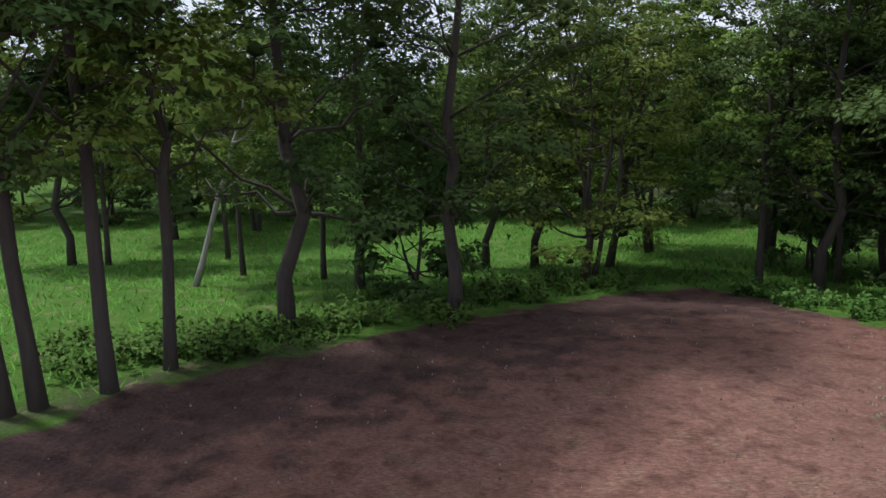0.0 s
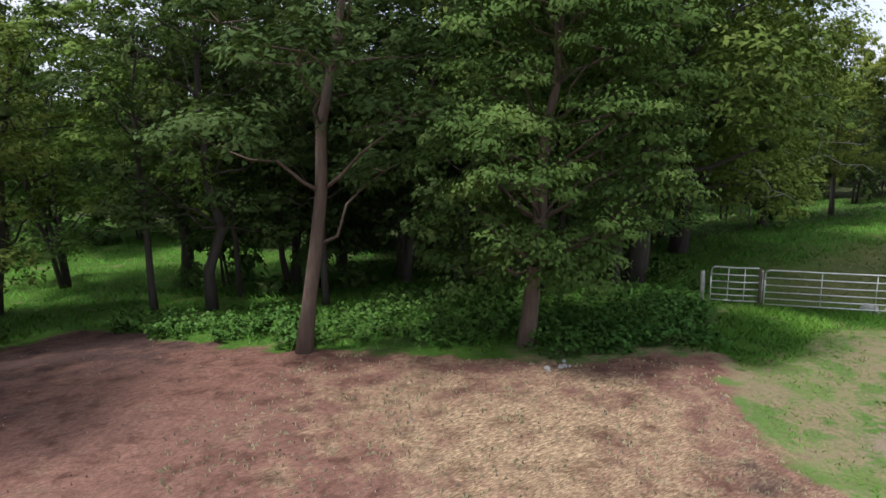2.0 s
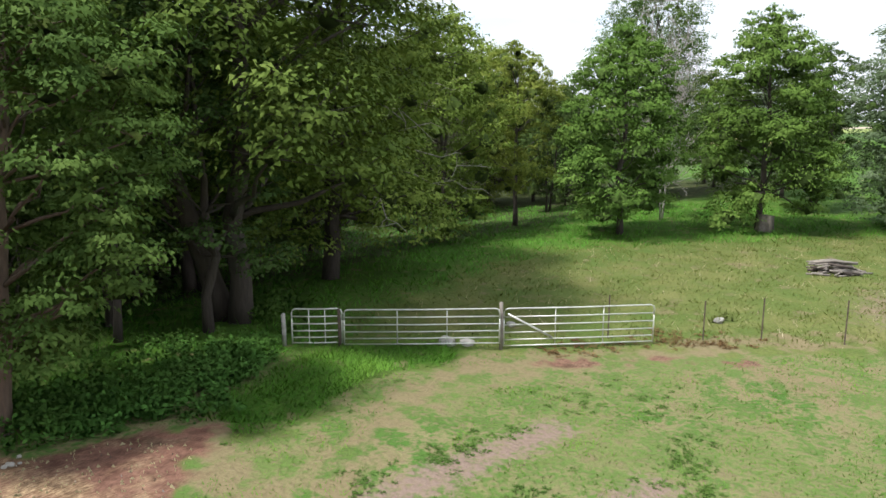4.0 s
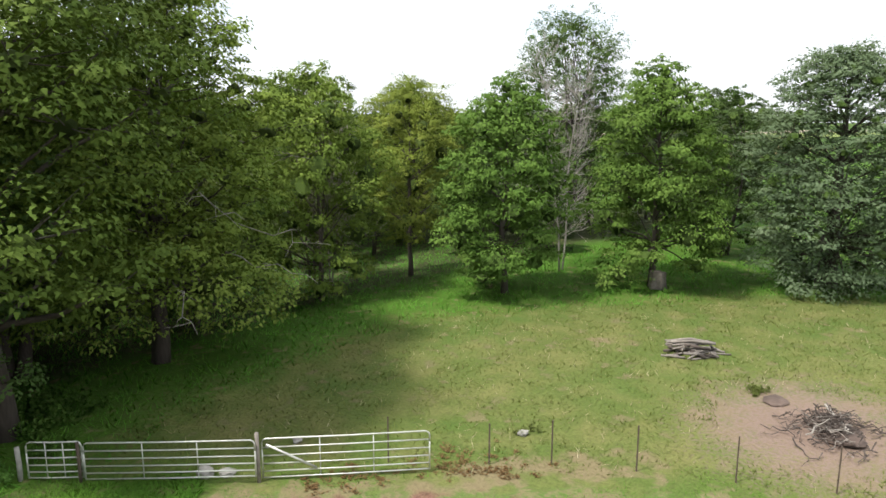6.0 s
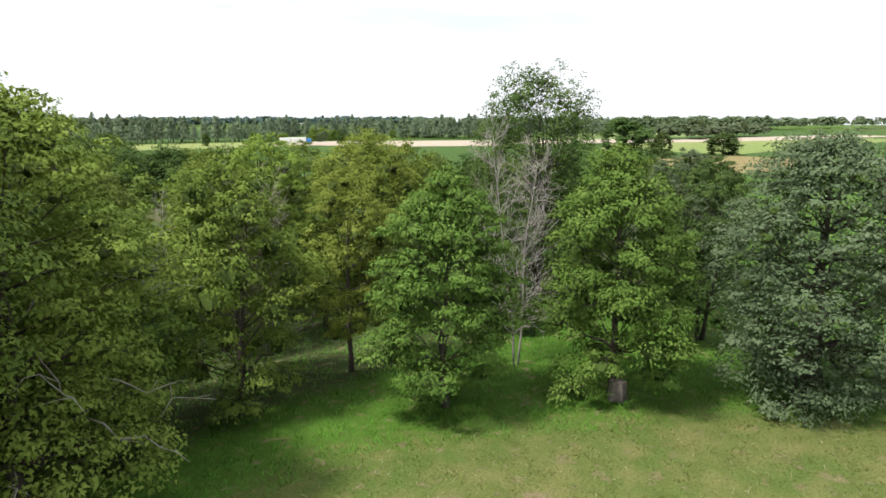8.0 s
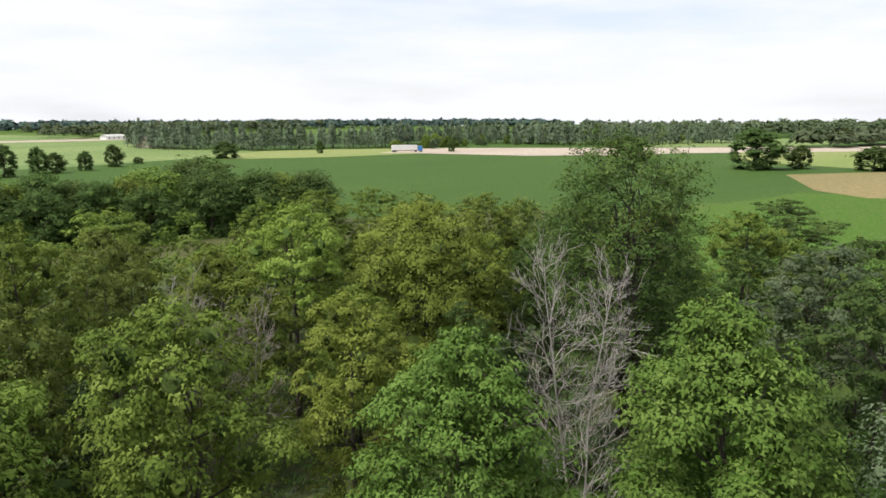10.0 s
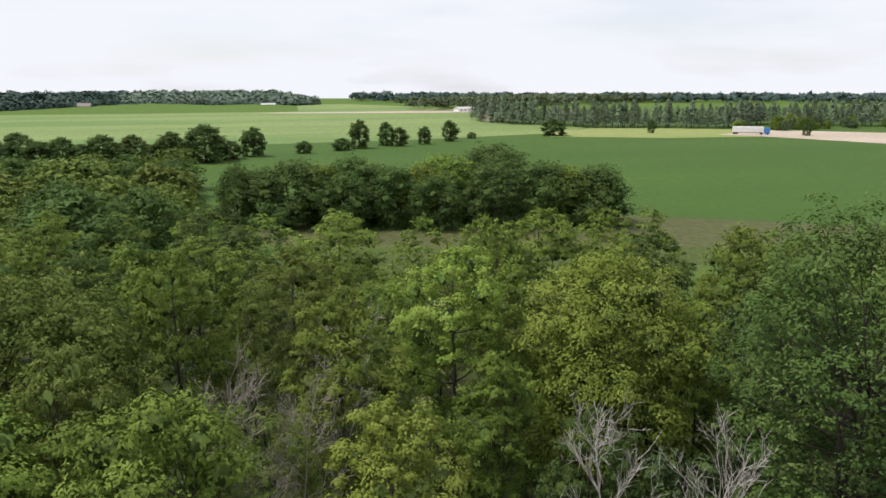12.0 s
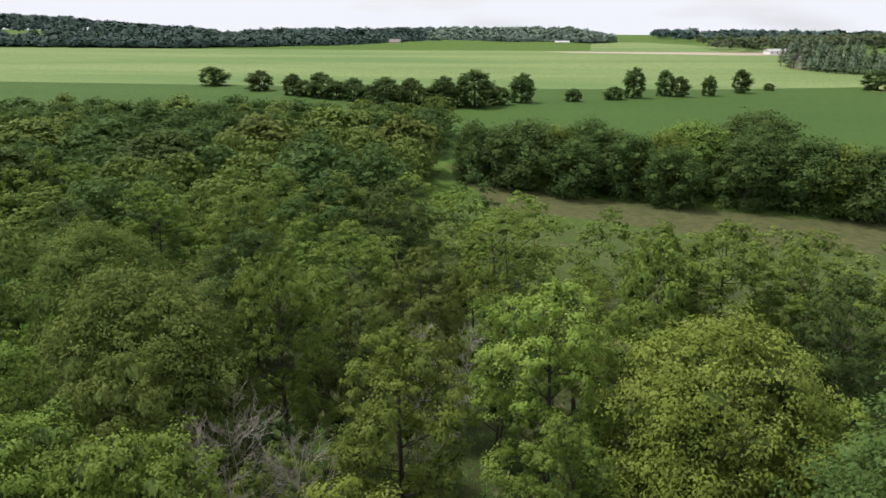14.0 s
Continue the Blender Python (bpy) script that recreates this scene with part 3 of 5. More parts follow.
def build_ground():
    gx = spread(-20, 64, -4200, 4200, 0.42)
    gy = spread(-8, 44, -4200, 4200, 0.42)
    X, Y = np.meshgrid(gx, gy)
    x, y = X.ravel(), Y.ravel()
    z = height(x, y)
    dirt = np.clip(0.5 - to_polygon(x, y, YARD) / 1.4, 0, 1)
    dirt = np.maximum(dirt, np.clip(0.62 - to_line(x, y, [(28.2, 6.5), (30.4, 4.1), (32.0, 2.0)]) / 1.6, 0, 0.58))
    lumps = np.array([noise.fractal(Vector((a * 0.9, b * 0.9, 0)), 0.8, 2.1, 4) if abs(a) < 80 and abs(b) < 80 else 0 for a, b in zip(x, y)])
    z = z + lumps * 0.035
    ridge = to_line(x, y, YARD[3:10])
    z = z + 0.12 * np.exp(-(ridge / 0.7) ** 2) * (0.6 + 0.8 * lumps)
    nx, ny = len(gx), len(gy)
    f = [(j * nx + i, j * nx + i + 1, (j + 1) * nx + i + 1, (j + 1) * nx + i) for j in range(ny - 1) for i in range(nx - 1)]
    me = mesh_of("ground", np.stack([x, y, z], 1), f, GROUND, True)
    pasture = to_polygon(x, y, PASTURE)
    lush = np.clip(0.5 + pasture / 5.0, 0, 1) * (1 - 0.30 * ease(60, 76, y))
    lush = lush * (1 - 0.62 * ease(14, 19, x) * ease(14, 8, y) * ease(60, 40, x))
    worn = np.maximum.reduce([
        0.76 - to_line(x, y, [(19.0, 5.4), (20.6, 6.9), (22.8, 7.6), (25.0, 7.9), (27.4, 7.7)]) / 1.7,
        0.74 - to_line(x, y, [(27.2, 7.2), (29.5, 5.0), (33.0, 3.1), (36.0, 0.0)]) / 2.0,
        0.85 - to_line(x, y, [(19.0, 9.4), (17.8, 7.0), (17.0, 4.6)]) / 1.8,
        0.62 - np.hypot(x - 31, y - 0.5) / 6.0,
        0.80 - np.hypot((x - 41.8) / 1.15, y + 3.7) / 7.0,
        0.70 - np.hypot(x - 46.3, y - 5.6) / 2.2])
    track = np.maximum.reduce([
        1.15 - np.hypot((x - 41.8) / 1.2, y + 3.7) / 4.6,
        0.95 - to_line(x, y, [(17.6, 5.0), (20.2, 4.75), (22.6, 4.3), (24.2, 4.0)]) / 0.85,
        0.90 - to_line(x, y, [(19.0, 0.6), (21.2, 1.7), (23.0, 1.2)]) / 0.9])
    straw = np.maximum(1.0 - np.hypot((x - 13.0) / 3.4, (y - 9.0) / 4.2) * 0.62, 0.95 - np.hypot((x - 11.3) / 3.2, (y - 6.6) / 2.4) * 0.5)
    # First the painted shade below the tree row, then a small dark patch.
    edge_shade_spot = np.maximum.reduce([
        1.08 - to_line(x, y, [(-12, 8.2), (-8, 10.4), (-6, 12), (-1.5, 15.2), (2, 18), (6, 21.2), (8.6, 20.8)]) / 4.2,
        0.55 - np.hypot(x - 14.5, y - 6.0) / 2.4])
    fresh = np.clip(1.6 - to_line(x, y, [(20.4, 9.5), (22.6, 10.2), (24.6, 10.6), (26.2, 9.7)]) / 1.15, 0, 1)
    lush = np.maximum(lush, 1.05 * fresh)
    lawn = (1 - fresh) * ease(13, 17, x) * ease(39, 35, x) * ease(14.0, 11.0, y) * ease(0.5, 2.0, pasture)
    # Mask of the darkened floor: painted shade below the wood, then dark ground elsewhere.
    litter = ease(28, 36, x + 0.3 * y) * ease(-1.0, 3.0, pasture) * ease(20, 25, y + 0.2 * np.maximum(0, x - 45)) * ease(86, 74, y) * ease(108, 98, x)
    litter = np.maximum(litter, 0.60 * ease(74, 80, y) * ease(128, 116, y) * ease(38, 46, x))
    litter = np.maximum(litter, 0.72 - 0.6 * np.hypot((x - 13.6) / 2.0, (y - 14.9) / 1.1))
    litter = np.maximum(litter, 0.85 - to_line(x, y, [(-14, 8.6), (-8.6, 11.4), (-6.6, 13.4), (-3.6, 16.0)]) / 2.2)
    for key, values in (("dirt", dirt), ("lush", lush), ("worn", worn), ("track", track), ("straw", straw), ("edge_shade_spot", edge_shade_spot), ("lawn", lawn), ("litter", litter)):
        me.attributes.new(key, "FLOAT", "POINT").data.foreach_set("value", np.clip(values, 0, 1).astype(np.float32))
    return tagged(new("ground", me), "bare brown yard, pasture and woodland grass running to the horizon", "ground", "", "structure")


build_ground()


def sheet(name, poly, z, mat, label):
    me = mesh_of(name, [(x, y, z) for x, y in poly], [tuple(range(len(poly)))], mat)
    return tagged(new(name, me), label, "field", "", "structure")


sheet("field", [(-900, 150), (-60, 158), (34, 162), (48, 142), (118, 126), (128, 60), (150, 20), (150, -300), (900, -300), (900, 690), (-900, 690)], -2.96, SOY,
      "dark green soybean field in rows behind the trees")
sheet("field", [(-82, 322), (-50, 320), (45, 322), (132, 330), (213, 354), (252, 392), (243, 420), (216, 495), (310, 690), (190, 965), (146, 960), (90, 900), (20, 900), (-67, 846),
                (-153, 768), (-315, 716), (-480, 720), (-900, 715), (-900, 345)], -2.90, PALEFIELD, "pale green rolling field below the wooded hills")
sheet("field", [(200, 330), (205, 352), (252, 388), (300, 372), (345, 342), (300, 318), (302, 299), (250, 306)], -2.88, VERGE, "mown yellow-green verge beside the pines")
sheet("road", [(290, 320), (303, 300), (327, 242), (362, 212), (405, 195), (520, 112), (700, 40), (720, 90), (560, 148), (450, 240), (400, 292), (345, 342)], -2.84, GRADED,
      "pale graded earth roadway in front of the pines")
sheet("field", [(304, 99), (343, 77), (330, 35), (235, 40), (255, 72)], -2.90, STUBBLE, "brown stubble field")
sheet("field", [(365, 148), (438, 178), (640, 100), (620, 30), (350, 78)], -2.86, VERGE, "pale mown field beside the road")
sheet("rough_grass", [(40, 150), (48, 130), (58, 98), (75, 84), (110, 72), (150, 56), (168, 98), (121, 125), (104, 115), (66, 125), (50, 142)], -2.9, ROUGH,
      "strip of olive rough grass between the wood and the crop field")
sheet("field", [(430, 262), (651, 300), (700, 170), (530, 182)], -2.86, PALEFIELD, "pale green field beyond the road")
sheet("field", [(60, 690), (310, 690), (330, 650), (220, 640), (90, 668)], -2.84, GRADED, "bare tan strip of earth at the far field's edge")


# ---- kinds of tree ----
kind_of_tree("broad", 11, 12.5, 4.4, 0.22, 26, 0.18, 23000, 0.19, puff=0.85, solid=0.34, shell=0.14)
kind_of_tree("round", 12, 12.5, 4.4, 0.15, 28, 0.18, 24000, 0.20, forks=2, puff=0.85, solid=0.34, shell=0.14)
kind_of_tree("airy", 13, 12.5, 4.2, 0.26, 20, 0.18, 13500, 0.16, forks=2, solid=0.35, puff=0.85, shell=0.14)
kind_of_tree("cone", 14, 12.5, 4.3, 0.12, 36, 0.165, 38000, 0.17, droop=0.8, cone=0.2, solid=0.35)
kind_of_tree("dome", 15, 12.5, 6.0, 0.16, 46, 0.17, 62000, 0.24, forks=2, puff=0.9, solid=0.34, shell=0.15)
kind_of_tree("oak", 16, 14.0, 5.4, 0.06, 76, 0.17, 66000, 0.34, solid=0.2, puff=0.9)
kind_of_tree("poplar", 17, 19.4, 4.6, 0.18, 80, 0.17, 46000, 0.33, droop=0.6, forks=5, solid=0.14, cone=-0.3, puff=0.8, shell=0.1, lift=1.9)
kind_of_tree("tall", 18, 14.0, 4.0, 0.22, 24, 0.155, 17000, 0.165, solid=0.15, crook=0.016)
kind_of_tree("slim", 19, 12.0, 3.0, 0.34, 15, 0.14, 9500, 0.11, solid=0, crook=0.018)
kind_of_tree("clump", 33, 13.0, 4.2, 0.14, 26, 0.165, 18500, 0.20, forks=4, solid=0.2, crook=0.014)
kind_of_tree("leaning", 20, 14.0, 4.0, 0.34, 17, 0.18, 12500, 0.165, lean=(1.5, -0.6), solid=0)
kind_of_tree("shaggy", 21, 10.5, 3.4, 0.20, 44, 0.115, 56000, 0.19, puff=1.15, droop=0.9, lean=(0.9, -0.3), solid=0.22)
kind_of_tree("old", 22, 17.0, 5.6, 0.24, 48, 0.145, 66000, 0.36, droop=0.8, forks=2, solid=0.15)
kind_of_tree("drooping", 32, 17.0, 5.6, 0.17, 58, 0.165, 60000, 0.36, droop=0.9, forks=2, solid=0.2)
kind_of_tree("leafy", 30, 12.5, 4.4, 0.13, 30, 0.175, 28000, 0.20, forks=2, droop=0.7)
kind_of_tree("thin", 29, 12.5, 4.4, 0.16, 15, 0.36, 3600, 0.18, far=True, solid=0.6, puff=0.9)
kind_of_tree("under", 26, 8.0, 3.6, 0.05, 17, 0.30, 5000, 0.12, forks=2)
kind_of_tree("fill", 27, 12.5, 4.4, 0.20, 20, 0.36, 4300, 0.18, far=True)
kind_of_tree("fill_two", 28, 12.5, 4.4, 0.16, 22, 0.36, 4300, 0.18, forks=2, far=True)
kind_of_tree("far", 23, 11.5, 6.4, 0.06, 26, 0.74, 2300, 0.25, forks=2, far=True, skirt=True)
kind_of_tree("far_round", 24, 11.5, 6.0, 0.08, 22, 0.74, 2000, 0.25, far=True, skirt=True)
kind_of_tree("band", 31, 11.5, 6.2, 0.04, 40, 0.37, 12000, 0.25, forks=2, far=True, skirt=True, puff=1.15)
kind_of_tree("field", 25, 10.0, 4.6, 0.06, 26, 0.52, 4200, 0.25, far=True, skirt=True, puff=1.3, solid=0.62)

LABEL = {
    "yellow": "bright yellow-green leafy tree in the wood",
    "mid": "fresh green leafy tree in the wood",
    "dark": "dark green dense tree in the wood",
    "grey": "dull grey-green tree in the wood",
    "brown": "brownish green leafy tree in the wood",
    "poplar": "tall poplar with pale blue-green leaves",
}
GAUGE = {"broad": 4.4, "round": 4.4, "airy": 4.2, "cone": 4.3, "dome": 6.0, "tall": 4.0, "clump": 4.2, "under": 3.6, "fill": 4.4, "fill_two": 4.4, "far": 6.4, "far_round": 6.0, "band": 6.2}
TALL = {"broad": 12.5, "round": 12.5, "airy": 12.5, "cone": 12.5, "dome": 12.5, "tall": 14.0, "under": 8.0, "fill": 12.5, "fill_two": 12.5, "far": 11.5, "far_round": 11.5, "band": 11.5}
rng = np.random.default_rng(5)
planted = []


def wood(key, x, y, radius, top, leaf, label=""):
    """A woodland tree by its crown's radius and the height of its top."""
    s = radius / GAUGE[key]
    tall = top + 1.1 - float(height(x, y))
    planted.append((x, y, radius))
    return plant_tree(key, x, y, leaf, rng.uniform(0, 360), s, tall / (TALL[key] * s), label or LABEL[leaf], "woodland trees")


# trees along the yard's edge
EDGE = [
    ("slim", -8.4, 11.9, "dark", 1.2), ("slim", -8.0, 12.25, "dark", 1.25), ("slim", -6.9, 12.8, "mid", 1.3), ("slim", -6.3, 14.2, "mid", 1.1),
    ("tall", -4.4, 16.9, "dark", 1.1), ("tall", -0.2, 18.7, "dark", 1.0), ("slim", -5.3, 26.0, "ash", 0.9), ("tall", -3.5, 23.3, "dark", 0.9),
    ("tall", 1.0, 29.5, "ash", 0.9), ("tall", 3.1, 29.8, "ash", 0.9), ("clump", 4.6, 25.4, "mid", 0.9), ("leaning", 6.4, 30.4, "mid", 0.95),
    ("clump", 9.4, 35.0, "ash", 1.0), ("slim", 10.5, 24.6, "mid", 1.0), ("tall", 12.1, 23.6, "dark", 1.0), ("clump", 18.2, 28.6, "dark", 0.95),
    ("leaning", 19.3, 22.8, "dark", 0.95), ("clump", 20.2, 24.6, "dark", 1.0), ("slim", 15.0, 21.0, "dark", 0.9), ("slim", 13.9, 25.8, "mid", 0.9),
    ("tall", -17.5, 30.3, "mid", 0.95), ("slim", -15.9, 30.4, "mid", 1.0), ("slim", -8.7, 27.0, "mid", 0.9), ("tall", -16.2, 38.6, "ash", 1.0),
    ("slim", -11.1, 32.3, "mid", 1.0), ("clump", -12.4, 41.3, "ash", 1.0), ("tall", 32.0, 31.5, "mid", 1.0), ("slim", 30.0, 30.8, "mid", 1.0),
    ("tall", 22.6, 20.2, "dark", 1.05), ("tall", 26.5, 25.5, "dark", 1.0), ("tall", 23.8, 16.4, "dark", 0.9), ("slim", 21.4, 17.6, "dark", 1.0),
    ("tall", 13.5, 31.0, "dark", 1.35), ("clump", 16.5, 27.0, "dark", 1.2), ("tall", 20.4, 30.0, "dark", 1.3), ("clump", 24.0, 29.0, "dark", 1.25)]
for key, x, y, leaf, s in EDGE:
    plant_tree(key, x, y, leaf, rng.uniform(0, 360) if key != "leaning" else 0, s, 1.0,
               {"dark": "slender dark-barked tree at the edge of the yard", "mid": "slender green tree standing in woodland grass", "ash": "bright green tree standing in sunlit woodland grass"}[leaf], "woodland trees")
    planted.append((x, y, 2.6))
plant_tree("leaning", 11.8, 16.0, "dark", 20, 1.0, 1.0, "leaning brown-trunked tree at the yard's edge", "woodland trees", BARK_WARM)
plant_tree("slim", -9.4, 23.8, "mid", 0, 0.9, 1.0, "thin pale trunk leaning in the woodland grass", "woodland trees", DEAD).rotation_euler.rotate_axis("Y", 0.3)
plant_tree("shaggy", 16.3, 12.9, "elder", 10, 1.0, 1.0, "leafy box elder with hanging shoots over undergrowth", "woodland trees", BARK_WARM)
planted += [(11.8, 16, 3), (16.3, 12.9, 3)]
# trees round the pasture
plant_tree("old", 25.4, 17.2, "ash", 40, 1.32, 0.98, "big spreading tree shading the gates", "pasture trees")
DROOPING = plant_tree("drooping", 33.0, 20.2, "fresh", 160, 1.1, 0.93, "big drooping tree at the pasture's edge", "pasture trees")
for az_, z_, reach in ((-20, 9.0, 6.4), (-48, 5.6, 6.6), (-70, 4.6, 6.8), (-95, 7.4, 6.2), (-112, 3.8, 6.6)):
    r_ = np.random.default_rng(int(900 + az_))
    a_ = radians(az_ - 160)
    tip = np.array([math.cos(a_) * reach, math.sin(a_) * reach, z_ - 0.7])
    bough = Pile()
    limb_ = bend(r_, (0.45 * tip[0], 0.45 * tip[1], z_ + 0.3), tip, 7, 0.22)
    bough.add(*tube(limb_, np.linspace(0.034, 0.009, 7), 5))
    for k in range(2, 6):
        end_ = limb_[k] + np.array([r_.normal(0, 0.5), r_.normal(0, 0.5), r_.normal(-0.25, 0.35)])
        bough.add(*tube(bend(r_, limb_[k], end_, 4, 0.06), np.linspace(0.014, 0.005, 4), 4))
    part("bare_bough", bough.mesh("bare_bough", DEAD, True), None, DROOPING, "pale leafless bough")
plant_tree("old", 28.6, 24.2, "mid", 250, 1.0, 1.0, "big green tree behind the gates", "pasture trees")
plant_tree("leafy", 37.6, 25.0, "mid", 80, 1.05, 1.04, "broad green tree at the pasture's edge", "pasture trees")
plant_tree("leafy", 44.9, 23.0, "mid", 200, 0.95, 1.22, "green tree with a dark trunk in long grass", "pasture trees")
plant_tree("cone", 51.2, 14.2, "ash", 30, 1.0, 1.06, "conical fresh green tree standing in the pasture", "pasture trees")
plant_tree("cone", 58.0, 7.9, "ash", 120, 1.08, 1.06, "broad conical green tree over a thick stump", "pasture trees")
plant_tree("oak", 64.2, -0.8, "grey", 10, 1.08, 1.0, "dense grey-green oak at the pasture's corner", "pasture trees")
plant_tree("poplar", 71.8, 20.6, "poplar", 0, 1.0, 1.0, LABEL["poplar"] + " above the wood", "woodland trees")
planted += [(25.2, 16.8, 5), (33, 20.2, 5), (37.6, 25, 4), (44.9, 23, 4), (51, 14, 3.5), (58, 7.9, 4), (64.2, -.8, 5.5), (71.8, 20.6, 4.2)]
# crowns that stand out in the wood
CROWNS = [
    ("dome", 68.6, 35.6, 6.0, 13.0, "yellow"), ("round", 73.6, 33.2, 3.0, 10.2, "yellow"), ("broad", 60.3, 39.6, 4.3, 13.2, "yellow"), ("round", 65.6, 43.0, 3.7, 10.6, "mid"),
    ("broad", 52.6, 34.6, 4.0, 12.0, "mid"), ("dome", 37.4, 36.6, 6.3, 13.6, "brown"), ("broad", 43.8, 41.2, 3.5, 13.7, "mid"), ("round", 44.5, 56.0, 5.0, 11.2, "mid"),
    ("airy", 56.6, 64.6, 4.6, 10.8, "mid"), ("round", 69.6, 60.6, 3.4, 10.8, "mid"), ("broad", 74.2, 58.2, 4.6, 11.7, "mid"), ("round", 80.6, 57.0, 4.3, 11.5, "mid"),
    ("round", 79.2, 47.2, 3.9, 11.5, "dark"), ("airy", 48.2, 43.6, 2.8, 10.9, "brown"), ("broad", 51.2, 50.0, 3.5, 11.2, "brown"), ("airy", 57.2, 44.6, 2.8, 10.2, "mid"),
    ("broad", 52.8, 22.6, 3.3, 11.4, "yellow"), ("round", 60.8, 33.2, 2.9, 8.4, "mid"), ("round", 31.6, 65.4, 4.7, 11.4, "mid"), ("dome", 26.6, 49.4, 5.6, 12.0, "brown"),
    ("airy", 48.6, 27.6, 2.6, 9.2, "brown"), ("broad", 40.2, 29.6, 3.3, 12.2, "brown")]
BACK_CROWNS = [
    ("round", 45.0, 73.0, 5.2, 10.8, "dark"), ("broad", 17.3, 59.9, 3.8, 11.0, "dark"), ("broad", 77.0, 30.0, 3.2, 10.6, "dark"), ("round", 62.6, 25.4, 2.6, 8.4, "dark"),
    ("round", 88.0, 47.0, 4.4, 11.2, "mid"), ("round", 103.0, 23.0, 5.6, 11.2, "dark"), ("broad", 91.0, 21.5, 4.2, 11.4, "mid"), ("broad", 86.0, 11.8, 4.2, 11.0, "dark"),
    ("round", 77.8, 11.0, 4.6, 11.8, "grey"), ("round", 70.5, 7.0, 4.0, 11.6, "dark"), ("broad", 79.0, 22.0, 3.6, 10.4, "dark"), ("broad", 94.0, 32.0, 4.6, 11.0, "mid"),
    ("round", 86.0, 37.0, 4.0, 10.4, "dark"), ("round", 36.0, 55.0, 4.4, 10.4, "dark"), ("airy", 62.6, 51.0, 3.4, 9.6, "mid"), ("round", 20.4, 68.0, 4.6, 11.0, "mid")]
for c in CROWNS + BACK_CROWNS:
    wood(*c)
for x, y, r in ((58.8, 14.6, 2.2), (48.4, 26.4, 2.6), (52.9, 41.0, 1.8), (55.6, 31.0, 3.2), (54.5, 40.5, 2.6)):
    planted.append((x, y, r))


def in_wood(x, y):
    """Where the closed wood stands between the yard and the crop field."""
    if y < 17.5 + 0.12 * max(0, x - 20) and x < 62:
        return False
    if x > 62 and y < 8:
        return False
    if x > 52 and y > 75 - 0.2 * max(0, x - 60) or x > 100 + 0.1 * y or y > 95:
        return False
    if x < 24 and y < 46:
        return False
    return True


back = []
tries = 0
while tries < 4200:
    tries += 1
    x, y = rng.uniform(-38, 110), rng.uniform(17, 96)
    r = rng.uniform(2.7, 4.2) if y < 56 else rng.uniform(3.4, 5.4)
    if not in_wood(x, y) or any(math.hypot(x - a, y - b) < (0.8 if y < 52 and x > 42 else 0.88) * (r + c) for a, b, c in planted):
        continue
    leaf = rng.choice(["mid", "brown", "dark"], p=[0.36, 0.32, 0.32])
    if x > 60 and y < 34:
        leaf = "dark"
    if y > 58:
        planted.append((x, y, r))
        back.append(("thin", x, y, str(leaf), r / 4.4, rng.uniform(10.6, 12.6) / (12.5 * r / 4.4)))
        continue
    # Low fillers whose dark leaf colour reads as shade under the canopy.
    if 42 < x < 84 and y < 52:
        wood("under", x, y, 0.8 * r, rng.uniform(3.6, 6.2), "deep", "low sapling between the crowns, leaves darkened as gap shade")
    else:
        wood(str(rng.choice(["fill", "fill_two"])), x, y, r, rng.uniform(8.6, 11.4), str(leaf))

# low growth that closes the wood behind the yard
for x, y in ((-24, 47), (-17, 49), (-10, 47.5), (-3, 49), (4, 47), (10, 49), (16, 46.5), (21, 43), (24, 38), (27, 33), (-30, 44), (29, 27.5), (-34, 38), (-36, 30), (-38, 22)):
    wood("under", x + rng.normal(0, 0.6), y + rng.normal(0, 0.6), rng.uniform(3.2, 4.4), rng.uniform(5.0, 7.5), "dark", "low dark thicket tree behind the woodland grass")

for x, y, top in ((-1.6, 21.5, 4.4), (19.0, 19.0, 6.0), (22.5, 24.0, 6.5), (16.4, 24.4, 5.5), (14.6, 29.5, 6.0)):
    wood("under", x, y, 2.5, top, "dark", "low dark thicket tree at the edge of the yard")

# the band of trees between the wood and the crop
for x, y, r, top in ((47, 136, 3.6, 8), (57, 134, 7.4, 8.6), (69, 136, 6.2, 8.8), (76, 127, 5.0, 7.4), (87, 135, 7.4, 8.8), (100, 142, 8.6, 10.0), (104, 123, 6.8, 8.0), (112, 118, 6.4, 7.6),
                     (66, 127, 5.0, 6.5), (94, 124, 6.0, 7.6), (82, 122, 4.6, 6.0),
                     (52, 140, 4.4, 6.6), (63, 134, 5.0, 7.4), (73, 132, 5.2, 7.2), (81, 129, 5.4, 7.6), (98, 133, 6.0, 8.6), (108, 121, 5.6, 7.0)):
    wood("band", x, y, 1.15 * r, top + 0.4, "mid" if rng.random() < 0.35 else "dark", "large dark green tree in a row beside the crop field")
for x, y, r, top in ((5, 136, 8, 8.2), (18, 147, 8, 8.6), (33, 141, 6.8, 8.0), (-36, 126, 8, 8), (-22, 128, 7.4, 8), (-4, 116, 7.6, 8), (26, 104, 7, 8.2), (-33, 178, 7, 7),
                     (-18, 97, 6, 8)):
    wood("far", x, y, 1.2 * r, top + 0.5, "brown" if rng.random() < 0.5 else "dark", "large dull green tree at the far end of the wood")
tries = 0
